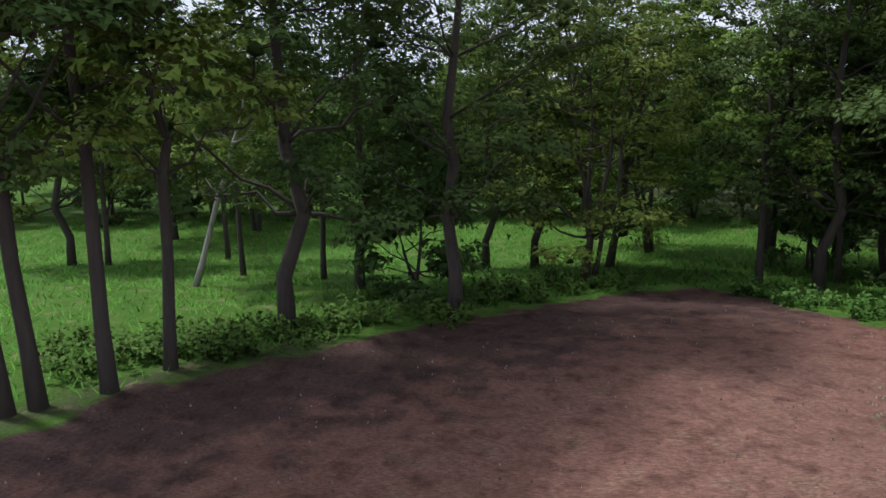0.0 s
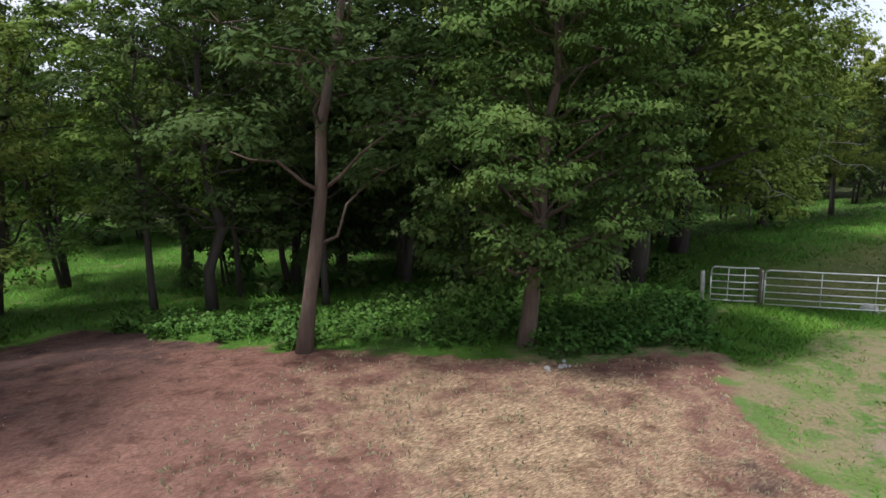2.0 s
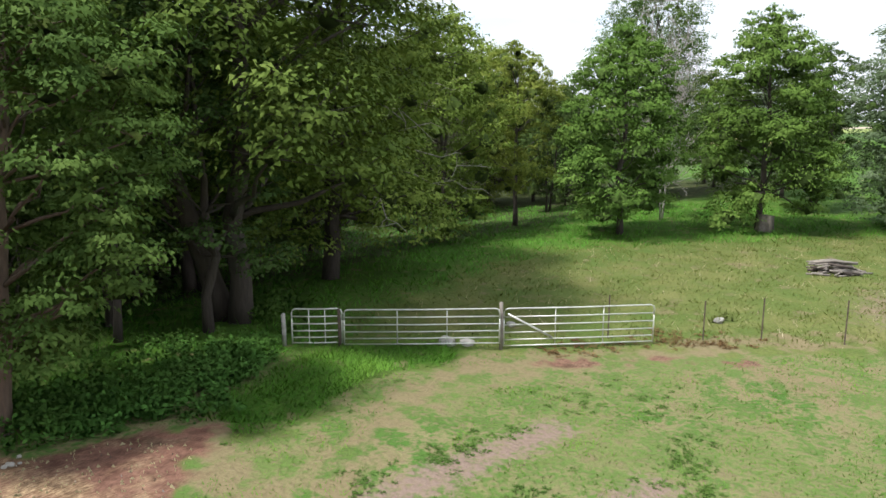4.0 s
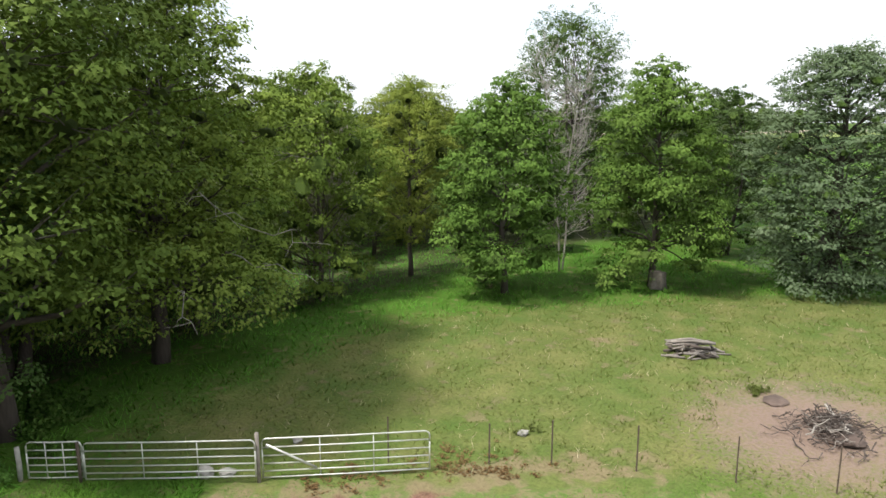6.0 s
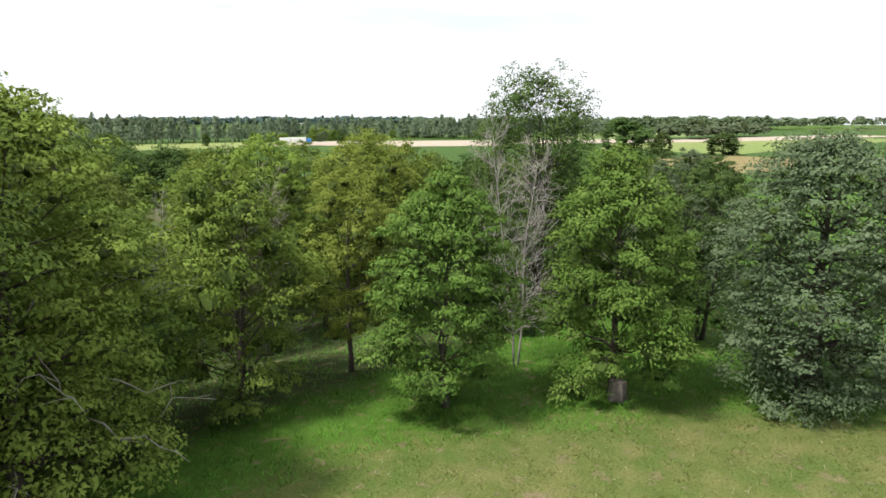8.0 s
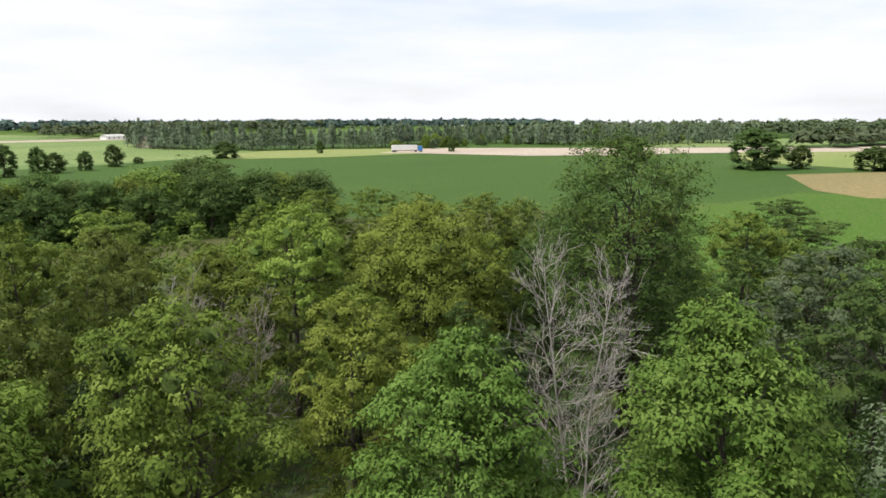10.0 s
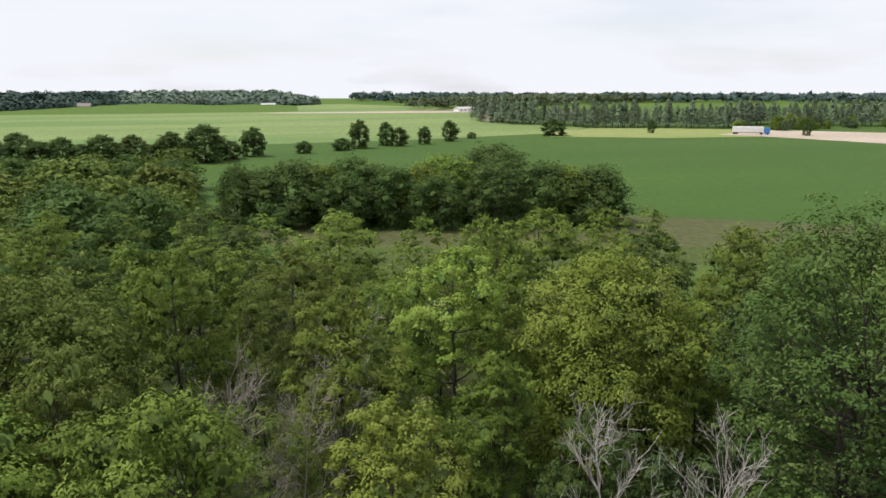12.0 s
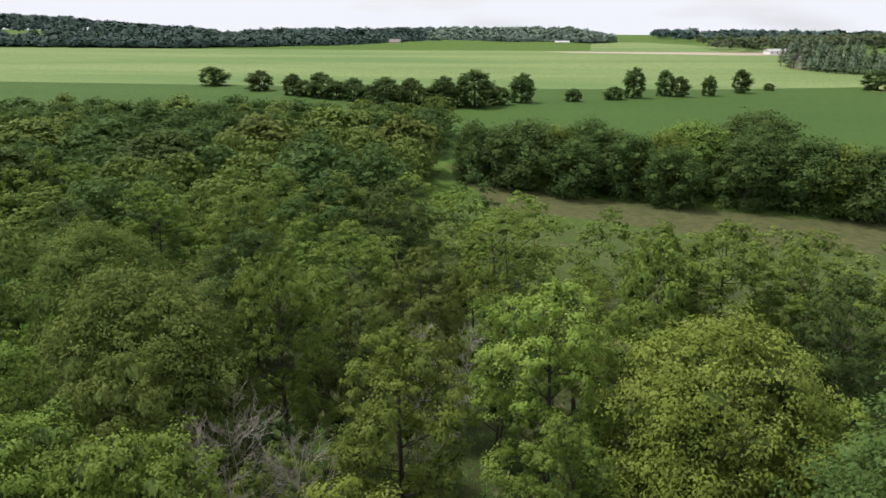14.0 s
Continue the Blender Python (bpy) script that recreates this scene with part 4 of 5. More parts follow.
while tries < 2000:
    tries += 1
    x, y = rng.uniform(-95, 36), rng.uniform(80, 194)
    r = rng.uniform(4.4, 6.4)
    if y > 178 + (x + 95) * 0.10 or any(math.hypot(x - a, y - b) < 0.68 * (r + c) for a, b, c in planted):
        continue
    planted.append((x, y, r))
    key = str(rng.choice(["far", "far_round"]))
    s = 1.15 * r / GAUGE[key]
    back.append((key, x, y, str(rng.choice(["dark", "brown"], p=[0.6, 0.4])), s, rng.uniform(9.4, 11.8) / (TALL[key] * s)))
joined_trees("back_wood", "dense mixed green wood running back to the crop field", back)

# hedgerow trees in the open fields: x, y, width, height
HEDGE = [(-40, 285, 9, 8), (-26, 278, 12, 9), (-10, 268, 10, 8), (4, 260, 12, 9), (14, 256, 10, 9), (26, 252, 11, 10), (37, 254, 15, 12), (53, 270, 10, 10), (72, 277, 7, 4.5), (88, 286, 9, 4.5),
         (96, 292, 9, 11), (109.5, 302, 8, 9.5), (115, 299, 7, 7.5), (127, 304, 6.5, 7.5), (143, 318, 8, 9), (158, 331, 5, 3), (205, 338, 14, 8), (264, 341, 5, 7),
         (329, 300, 5, 8), (382, 214, 20, 9), (322, 118, 22, 15), (336, 106, 10, 9), (346, 82, 16, 9), (-60, 300, 12, 8), (-90, 320, 14, 8)]
LOW_HEDGE = [(-33, 281, 10, 6), (-18, 272, 11, 6.5), (-3, 264, 10, 6), (9, 258, 10, 6.5), (20, 254, 9, 6), (31, 253, 10, 7), (45, 262, 9, 6)]
for x, y, w, tall in HEDGE + LOW_HEDGE:
    w, tall = 1.05 * w, 1.15 * tall
    s = w / 9.2
    plant_tree("field", x, y, "dark", rng.uniform(0, 360), s, tall / (10.0 * s), "dark round tree standing in a field hedgerow", "hedgerow trees", sink=0.1)


# ---- dead trees ----
def dead_tree(x, y, seed, H, R, r, stems, label, turn=0, skin=DEAD):
    trunk, twigs = dead_meshes(seed, H, R, r, stems)
    trunk.materials[0] = twigs.materials[0] = skin
    t = thing("dead_tree", x, y, float(height(x, y)), turn, label, "tree", "dead trees")
    part("trunk", trunk, None, t)
    tagged(part("branchwork", twigs, None, t, "bare pale grey twigs"), kind="stuff")


dead_tree(58.6, 14.4, 38, 14.2, 3.9, 0.075, 2, "bare pale grey dead tree with two stems")
dead_tree(48.4, 26.0, 35, 13.6, 3.4, 0.06, 3, "bare brownish dead tree with fine twigs among green crowns", 0, DEAD_BROWN)
dead_tree(52.9, 41.2, 33, 12.4, 1.9, 0.07, 2, "bare broken dead tree among green crowns")

# ---- far pines, woods and hills ----
def pine_mesh(seed):
    r = np.random.default_rng(seed)
    pile, cv, cn = Pile(), [], []
    pile.add(*tube([(0, 0, -0.3), (0.1, 0, 8), (0, 0.1, 17.5)], [0.28, 0.2, 0.05], 6))
    for k in range(13):
        z = 3.6 + k * 1.1
        spread_ = 4.1 * (1 - (k / 14) ** 1.5) * r.uniform(0.7, 1.15)
        n = 42
        a = r.uniform(0, 2 * np.pi, n)
        d = spread_ * np.sqrt(r.uniform(0.08, 1, n))
        pos = np.stack([np.cos(a) * d, np.sin(a) * d, z + r.uniform(-0.4, 0.5, n) - 0.12 * d], 1)
        v, nn = small_leaves(r, pos, np.stack([np.cos(a), np.sin(a), 0.5 + 0 * a], 1), 1.2, 0.1)
        cv.append(v)
        cn.append(nn)
    v = np.concatenate(cv)
    me = mesh_of("crown", v, np.arange(len(v)).reshape(-1, 3), LEAF["pine"])
    return pile.mesh("trunk", BARK), soften(me, np.concatenate(cn), np.repeat(r.uniform(0, 1, len(v) // 15 + 1), 15)[:len(v)])


PINES = [pine_mesh(40 + k) for k in range(3)]
PINE_LINE = [(214, 505), (217, 470), (222, 440), (244, 421), (252, 394), (287, 386), (331, 363), (372, 392), (405, 372), (436, 350), (440, 310), (471, 266), (520, 258), (560, 230)]
for (ax, ay), (bx, by) in zip(PINE_LINE, PINE_LINE[1:]):
    n = max(1, int(math.hypot(bx - ax, by - ay) / 4.6))
    for i in range(n):
        for row in range(3):
            u = (i + rng.uniform(0, 1)) / n
            x, y = ax + (bx - ax) * u + row * 7 + rng.normal(0, 1.5), ay + (by - ay) * u + row * 8 + rng.normal(0, 1.5)
            p = thing("pine_tree", x, y, -3.0, rng.uniform(0, 360), "tall dark pine in the plantation beyond the field", "tree", "plantation pines")
            s = rng.uniform(0.56, 0.98) * (1.08 if x < 262 else 1.0)
            p.scale = (s, s, s * rng.uniform(0.9, 1.08))
            tm, cm = PINES[rng.integers(3)]
            part("trunk", tm, None, p)
            part("crown", cm, None, p)


edge_trees = []
for k in range(44):
    u = rng.uniform(0, 1)
    x, y = 318 + 240 * u + rng.normal(0, 4), 352 + 26 * math.sin(3.0 * u) - 110 * u * u + rng.normal(0, 6) - 14
    s = rng.uniform(0.45, 0.95)
    edge_trees.append(("field", x, y, str(rng.choice(["mid", "grey", "yellow"], p=[0.5, 0.35, 0.15])), s, rng.uniform(0.8, 1.1)))
joined_trees("edge_wood", "rounded green trees at the foot of the pines", edge_trees)


def far_wood(name, label, spots, leaf, size, tall):
    cv, cn, ct = [], [], []
    for x, y, z in spots:
        n = 64
        d = unit(rng.normal(0, 1, (n, 3)))
        d[:, 2] = np.abs(d[:, 2]) * 1.2 - 0.25
        hh = tall * rng.uniform(0.75, 1.15)
        pos = np.array([x, y, z + hh * 0.5]) + d * np.array([size, size, hh * 0.5]) * rng.uniform(0.7, 1.0, (n, 1)) * rng.uniform(0.8, 1.2)
        v, nn = small_leaves(rng, pos, d, size * 0.56, 0.3, 0.9)
        cv.append(v)
        cn.append(nn)
        ct.append(np.full(len(v), rng.uniform(0, 1)))
    v = np.concatenate(cv)
    me = mesh_of(name, v, np.arange(len(v)).reshape(-1, 3), LEAF[leaf])
    tagged(new(name, soften(me, np.concatenate(cn), np.concatenate(ct))), label, "woods", "", "stuff")


spots = []
for k in range(2300):
    x = rng.uniform(-880, 150)
    front = float(np.interp(x, HILL_X, HILL_Y))
    y = front + (rng.uniform(0, 26) if k % 3 == 0 else 14 + 120 * rng.uniform(0, 1))
    spots.append((x, y, float(height(x, y)) - 1.5))
# Haze over the far hills comes from their bluish and paled leaf colours.
far_wood("hill_wood", "dense dark broadleaf wood on the low hills, blued for haze", [q for q in spots if q[0] < -75], "hill", 7.5, 11.0)
far_wood("hill_wood", "green broadleaf wood on the rounded hill, paled for haze", [q for q in spots if q[0] >= -75], "hazed_hill", 7.5, 11.0)
# Far woods take grey leaves for haze, the skyline wood the bluish ones.
spots = [(x, 690 + 0.5 * (x - 180) * (1 if x > 330 else 0.05) + rng.uniform(0, 130), -3.0) for x in rng.uniform(225, 700, 330)]
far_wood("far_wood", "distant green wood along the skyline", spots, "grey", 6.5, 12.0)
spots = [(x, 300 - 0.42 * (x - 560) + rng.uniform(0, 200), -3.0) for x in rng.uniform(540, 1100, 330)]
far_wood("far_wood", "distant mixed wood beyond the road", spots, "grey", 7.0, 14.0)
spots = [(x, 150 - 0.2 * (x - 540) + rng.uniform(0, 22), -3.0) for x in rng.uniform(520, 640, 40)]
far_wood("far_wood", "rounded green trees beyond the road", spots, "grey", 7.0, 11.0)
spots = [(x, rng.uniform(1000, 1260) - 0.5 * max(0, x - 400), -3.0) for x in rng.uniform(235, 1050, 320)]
far_wood("far_wood", "low wood on the skyline, tinted blue-green for haze", spots, "hill", 11, 12)


# ---- boxes and bars ----
def box(sx, sy, sz, at=(0, 0, 0), bevel=0.0, m=None):
    bm = bmesh.new()
    bmesh.ops.create_cube(bm, size=1.0)
    bmesh.ops.scale(bm, vec=(sx, sy, sz), verts=bm.verts)
    if bevel:
        bmesh.ops.bevel(bm, geom=list(bm.edges), offset=bevel, segments=2, affect="EDGES", profile=0.6)
    bmesh.ops.translate(bm, vec=at, verts=bm.verts)
    if m is not None:
        bmesh.ops.transform(bm, matrix=m, verts=bm.verts)
    return bm


def bar(name, points, radius, mat, parent, sides=8, label=""):
    v, f = tube(points, [radius] * len(points), sides)
    return part(name, mesh_of(name, v, f, mat, True), None, parent, label)


# ---- farm gates ----
def farm_gate(x, y, turn, length, tall, label, rails=6, brace=False):
    g = thing("farm_gate", x, y, float(height(x, y)) + 0.03, turn, label, "gate", "farm gates")
    c = 0.12
    for i in range(rails):
        z = 0.06 + (tall - 0.06) * (i / (rails - 1)) ** 1.12
        r = 0.021
        if i == rails - 1:
            bar("rail", [(0, 0, z - c - 0.2), (0, 0, z - c), (c * 0.3, 0, z - c * 0.3), (c, 0, z), (length * 0.5, 0, z - 0.015), (length - c, 0, z), (length - c * 0.3, 0, z - c * 0.3),
                         (length, 0, z - c), (length, 0, z - c - 0.2)], 0.024, GALV, g)
        else:
            bar("rail", [(0, 0, z), (length * 0.5, 0, z - 0.012), (length, 0, z)], r, GALV, g)
    for u in (0.0, 1.0):
        bar("end_upright", [(u * length, 0, 0.04), (u * length, 0, tall - c - 0.1)], 0.023, GALV, g)
    for u in (0.34, 0.66):
        bar("stay", [(u * length, 0.012, 0.05), (u * length, 0.012, tall)], 0.017, GALV, g)
    if brace:
        bar("brace", [(0.12, -0.03, tall - 0.16), (1.5, -0.03, 0.3)], 0.035, GALV, g, 6, "flat diagonal brace")
    return g


farm_gate(24.45, 13.1, -51, 1.5, 1.12, "short galvanised tube gate panel in weeds", 6)
farm_gate(25.4, 11.85, -51.0, 4.7, 1.14, "long closed galvanised tube farm gate")
farm_gate(28.6, 8.2, -47.0, 4.75, 1.24, "galvanised tube farm gate with a diagonal brace", 6, True)


def post(x, y, tall, r, name, label, mat, group=""):
    p = thing(name, x, y, float(height(x, y)), 0, label, "post", group)
    bar("shaft", [(0, 0, -0.2), (0.01, 0, tall * 0.5), (0, 0.01, tall)], r, mat, p, 7)
    return p


post(28.45, 8.2, 1.5, 0.06, "gate_post", "weathered grey wooden gate post between the gates", LOGWOOD)
post(25.3, 11.95, 1.2, 0.05, "gate_post", "thin steel gate post beside the long gate", RUST)
post(24.3, 13.3, 1.0, 0.07, "gate_post", "short pale post at the gate's end", STONE)
for x, y, tall in ((31.6, 6.1, 1.45), (33.3, 3.6, 1.3), (34.4, 2.1, 1.4), (35.5, -0.1, 1.45), (36.6, -2.6, 1.4), (37.6, -5.0, 1.4)):
    p = thing("fence_post", x, y, float(height(x, y)), rng.uniform(-10, 10), "rusty steel fence post in the grass", "post", "fence posts")
    part("stem", box(0.035, 0.012, tall + 0.2, (0, 0, tall / 2 - 0.1)), RUST, p)
    part("web", box(0.012, 0.03, tall + 0.2, (0, 0.02, tall / 2 - 0.1)), RUST, p)


# ---- woodpile, brush pile, stump, stones ----
def log_pile(x, y):
    p = thing("log_pile", x, y, float(height(x, y)), -58, "loose stack of weathered grey logs in the pasture", "log pile")
    r = np.random.default_rng(8)
    for i in range(40):
        a, b = r.normal(0, 0.55), r.normal(-0.05, 0.38)
        d = r.normal(-0.5 if a > 0 else 0.5, 0.55)
        ln = r.uniform(0.5, 1.15)
        z = 0.06 + max(0, 0.42 - 0.35 * abs(a) - 0.3 * abs(b)) * r.uniform(0.1, 1)
        bar("log", [(a - ln / 2 * math.cos(d), b - ln / 2 * math.sin(d), max(0.05, z + r.uniform(-.1, .12))), (a + ln / 2 * math.cos(d), b + ln / 2 * math.sin(d), max(0.05, z + r.uniform(-.16, .1)))],
            r.uniform(0.035, 0.075), LOGWOOD if r.random() < 0.5 else STICK, p, 7)
    for i in range(9):
        z, a, b = 0.38 + 0.07 * (i % 3), r.uniform(-0.5, 0.5), r.uniform(-0.2, 0.5)
        h0, h1 = 0.95 + r.uniform(-.3, .2), 0.95 + r.uniform(-.3, .2)
        bar("log", [(-h0, b - a, z + r.uniform(-.14, .03)), (0, b, z + 0.03), (h1, b + a, z + r.uniform(-.16, .04))], r.uniform(0.035, 0.065), LOGWOOD, p, 8)


log_pile(46.9, 1.9)


def brush_pile(x, y):
    p = thing("brush_pile", x, y, float(height(x, y)), 0, "heap of tangled cut branches on bare soil", "brush pile")
    r = np.random.default_rng(9)
    for i in range(240):
        a, d = r.uniform(0, 2 * np.pi), abs(r.normal(0, 0.78))
        c = np.array([math.cos(a) * d * 1.3, math.sin(a) * d, 0.08 + max(0, 0.66 - 0.36 * d) * r.uniform(0.1, 1)])
        w = unit(np.array([r.normal(), r.normal(), r.normal(0, 0.3)]))
        ln = r.uniform(0.35, 1.15)
        q = bend(r, c - w * ln / 2, c + w * ln / 2, 5, 0.08)
        q[:, 2] = np.maximum(q[:, 2], 0.02)
        v, f = tube(q, np.linspace(0.02, 0.006, 5) * r.uniform(0.6, 1.4), 5)
        part("branch", mesh_of("branch", v, f, STICK if r.random() < 0.85 else LOGWOOD), None, p)
    q = np.array([(-0.2, -0.5, 0.35), (0.4, 0.1, 0.62), (1.2, 0.4, 0.55)])
    part("branch", mesh_of("branch", *tube(q, [0.055, 0.05, 0.03], 7), DEAD), None, p, "thick bleached branch")
    for k in range(4):
        a = np.array([r.normal(-0.4, 0.35), r.normal(-0.2, 0.35), r.uniform(0.25, 0.5)])
        w = unit(np.array([r.normal(), r.normal(), r.normal(0.1, 0.25)]))
        part("branch", mesh_of("branch", *tube(bend(r, a, a + 0.9 * w, 5, 0.09), [0.028, 0.026, 0.022, 0.016, 0.008], 6), DEAD), None, p, "bleached crooked branch")


brush_pile(41.6, -4.25)


def lump(name, x, y, size, mat, label, category, seed, flat=0.6, sink=0.2, group=""):
    bm = bmesh.new()
    bmesh.ops.create_icosphere(bm, subdivisions=3, radius=1.0)
    for v in bm.verts:
        k = 1 + 0.35 * noise.noise(v.co * 1.3 + Vector((seed * 7.1, 0, 0))) + 0.16 * noise.noise(v.co * 4 + Vector((seed, 3, 0))) + 0.06 * noise.noise(v.co * 9 + Vector((0, seed, 0)))
        v.co = Vector((v.co.x * k, v.co.y * k * 0.8, v.co.z * k * flat)) * size
    me = bpy.data.meshes.new(name)
    bm.to_mesh(me)
    bm.free()
    me.materials.append(mat)
    ob = new(name, me)
    ob.matrix_basis = pose(x, y, float(height(x, y)) + size * flat * (1 - sink) * 0.6, 0, 0, seed * 77)
    return tagged(ob, label, category, group)


lump("stone", 27.75, 9.75, 0.30, STONE, "pale boulder lying against the farm gate", "stone", 1)
lump("stone", 28.15, 9.25, 0.24, STONE, "pale boulder lying against the farm gate", "stone", 2)
lump("stone", 30.9, 9.35, 0.2, STONE, "flat pale boulder in the pasture behind the gate", "stone", 3, 0.4)
lump("stone", 35.6, 3.8, 0.17, STONE, "pale block in weeds beside the fence", "stone", 4, 0.8)
for k in range(7):
    lump("stone", 15.75 + rng.normal(0, 0.25), 11.25 + rng.normal(0, 0.16), rng.uniform(0.035, 0.085), STONE, "small white stone at the edge of the yard", "stone", 5 + k, 0.6, 0.2, "white stones")
lump("earth_mound", 43.5, -2.2, 0.5, SOIL, "low heap of dark dug soil on the bare patch", "earth mound", 21, 0.16, 0.5)
lump("earth_mound", 41.7, -4.4, 0.95, SOIL, "low mound of dark earth under the brush pile", "earth mound", 24, 0.2, 0.5)


def stump(x, y):
    p = thing("tree_stump", x, y, float(height(x, y)), 0, "thick split grey stump under a leafy tree", "stump")
    bm = bmesh.new()
    n, rows = 28, 7
    ring = []
    for j in range(rows):
        z = -0.2 + j * 0.2
        ring.append([bm.verts.new((math.cos(a) * rr, math.sin(a) * rr, z + (0.18 * noise.noise(Vector((math.cos(a) * 2, math.sin(a) * 2, 5))) if j == rows - 1 else 0)))
                     for a in (k * 2 * math.pi / n for k in range(n))
                     for rr in ((0.44 + 0.22 * math.exp(-j * 0.9)) * (1 + 0.14 * math.sin(5 * a + 0.6) + 0.12 * noise.noise(Vector((math.cos(a) * 1.5, math.sin(a) * 1.5, z)))),)])
    for j in range(rows - 1):
        for k in range(n):
            bm.faces.new((ring[j][k], ring[j][(k + 1) % n], ring[j + 1][(k + 1) % n], ring[j + 1][k]))
    bm.faces.new(ring[-1])
    part("bole", bm, STUMP, p)


stump(57.6, 7.4)


# ---- undergrowth ----
def upturned(me):
    """Leaves whose faces look mostly at the sky."""
    n = len(me.vertices)
    r = np.random.default_rng(n)
    up = unit(np.repeat(r.normal(0, 0.45, (n // 4 + 1, 3)), 4, 0)[:n] + np.array([0, 0, 1.0]))
    return soften(me, up, np.repeat(r.uniform(0, 1, n // 4 + 1), 4)[:n])


def bush_mesh(seed, wide, tall, n, size):
    r = np.random.default_rng(seed)
    wood_, cv, cf, tot = Pile(), [], [], 0
    for k in range(12):
        a, d = r.uniform(0, 2 * np.pi), wide * math.sqrt(r.uniform(0, 1))
        hh = tall * r.uniform(0.55, 1.1) * (1 - 0.35 * d / wide)
        end = np.array([math.cos(a) * d, math.sin(a) * d, hh])
        q = bend(r, end * np.array([0.7, 0.7, 0]) - [0, 0, 0.05], end, 5, 0.04)
        v, f = tube(q, np.linspace(0.008, 0.003, 5), 3)
        m = n // 12
        t = r.uniform(0.25, 1.02, m)
        pos = np.stack([np.interp(t, np.linspace(0, 1, 5), q[:, i]) for i in range(3)], 1)
        out = unit(np.stack([r.normal(size=m), r.normal(size=m), r.uniform(-0.1, 0.5, m)], 1))
        lv, lf = leaves(r, pos + out * 0.03, out, size, 0.25, 0.6)
        cv += [v, lv]
        cf += [[tuple(i + tot for i in face) for face in f], [tuple(face) for face in (lf[:, ::-1] + tot + len(v))]]
        tot += len(v) + len(lv)
    return mesh_of("undergrowth", np.concatenate(cv), [f for fs in cf for f in fs], LEAF["weed"])


BUSHES = [bush_mesh(60 + k, 0.65 + 0.1 * k, 0.48 + 0.09 * k, 216, 0.135) for k in range(4)]
BANDS = [([(12.4, 17.2), (14.2, 15.4), (16.6, 13.9), (18.2, 13.2)], 0.9, 26), ([(17.0, 13.2), (19.5, 12.2), (21.8, 12.8), (23.4, 13.9)], 1.1, 60),
         ([(14.5, 18.5), (18, 16.5), (22, 15.5)], 1.6, 34), ([(17.4, 11.6), (19.6, 11.2), (21.6, 11.8)], 0.6, 24),
         ([(-6.0, 15.6), (-3.4, 17.4), (0.5, 20.6), (4.5, 24.0)], 1.4, 64), ([(9.6, 23.4), (11.0, 19.6), (13.0, 16.6)], 0.9, 26), ([(-8.5, 14.0), (-6, 16.5)], 1.4, 14), ([(26, 16), (28, 19)], 1.5, 10)]
BUSH_DATA = [(np.array([v.co[:] for v in me.vertices]), [tuple(p.vertices) for p in me.polygons]) for me in BUSHES]
for line, wide, count in BANDS:
    pts, pile = np.array(line), Pile()
    for k in range(count):
        u = rng.uniform(0, len(pts) - 1)
        i = min(int(u), len(pts) - 2)
        q = pts[i] + (pts[i + 1] - pts[i]) * (u - i) + rng.normal(0, wide * 0.55, 2)
        v, f = BUSH_DATA[rng.integers(4)]
        s, a = rng.uniform(0.6, 1.15), rng.uniform(0, 2 * np.pi)
        turned = np.stack([v[:, 0] * np.cos(a) - v[:, 1] * np.sin(a), v[:, 0] * np.sin(a) + v[:, 1] * np.cos(a), v[:, 2] * rng.uniform(0.8, 1.2)], 1) * s
        pile.add(turned + np.array([q[0], q[1], float(height(*q))]), f)
    tagged(new("undergrowth", upturned(pile.mesh("undergrowth", LEAF["weed"]))), "leafy green undergrowth at the foot of the trees", "undergrowth", "", "stuff")


# ---- clover and weeds on the worn lawn ----
def tufts(name, label, leaf, count, spots, scale, flat):
    pile = Pile()
    for k in range(count):
        cx, cy, sx, sy = spots[rng.integers(len(spots))]
        q = np.array([cx + rng.normal(0, sx), cy + rng.normal(0, sy)])
        if float(to_polygon(q[:1], q[1:], YARD)[0]) < 0.1:
            continue
        v, f = BUSH_DATA[rng.integers(4)]
        s, a = scale * rng.uniform(0.5, 1.3), rng.uniform(0, 2 * np.pi)
        turned = np.stack([v[:, 0] * np.cos(a) - v[:, 1] * np.sin(a), v[:, 0] * np.sin(a) + v[:, 1] * np.cos(a), v[:, 2] * flat], 1) * s
        pile.add(turned + np.array([q[0], q[1], float(height(*q))]), f)
    tagged(new(name, upturned(pile.mesh(name, LEAF[leaf]))), label, "weeds", "", "stuff")


tufts("clover", "low green clover patches on the worn lawn", "weed", 330, [(23.8, 0.9, 0.5, 0.4), (23.2, 0.5, 0.35, 0.25), (24.4, 1.3, 0.3, 0.25), (25.7, 1.5, 0.4, 0.25), (21.2, 5.0, 0.22, 0.25), (22.2, 5.0, 0.5, 0.2), (19.7, 5.6, 0.3, 0.25),
      (23.3, 4.6, 0.3, 0.2), (21.3, 8.7, 0.6, 0.4), (26.2, 4.2, 0.9, 0.6), (27.6, 3.0, 0.9, 0.5), (22.4, 9.2, 0.6, 0.4), (18.5, 9.6, 0.5, 0.4), (24.2, 8.9, 0.5, 0.4), (21.0, 2.8, 0.5, 0.4)], 0.17, 0.34)
tufts("dry_weeds", "reddish dry weeds along the gate", "rust", 80, [(31.2, 5.6, 0.7, 0.5), (30.0, 6.7, 0.6, 0.4), (32.4, 4.6, 0.8, 0.5), (33.6, 3.4, 0.7, 0.6)], 0.26, 0.6)
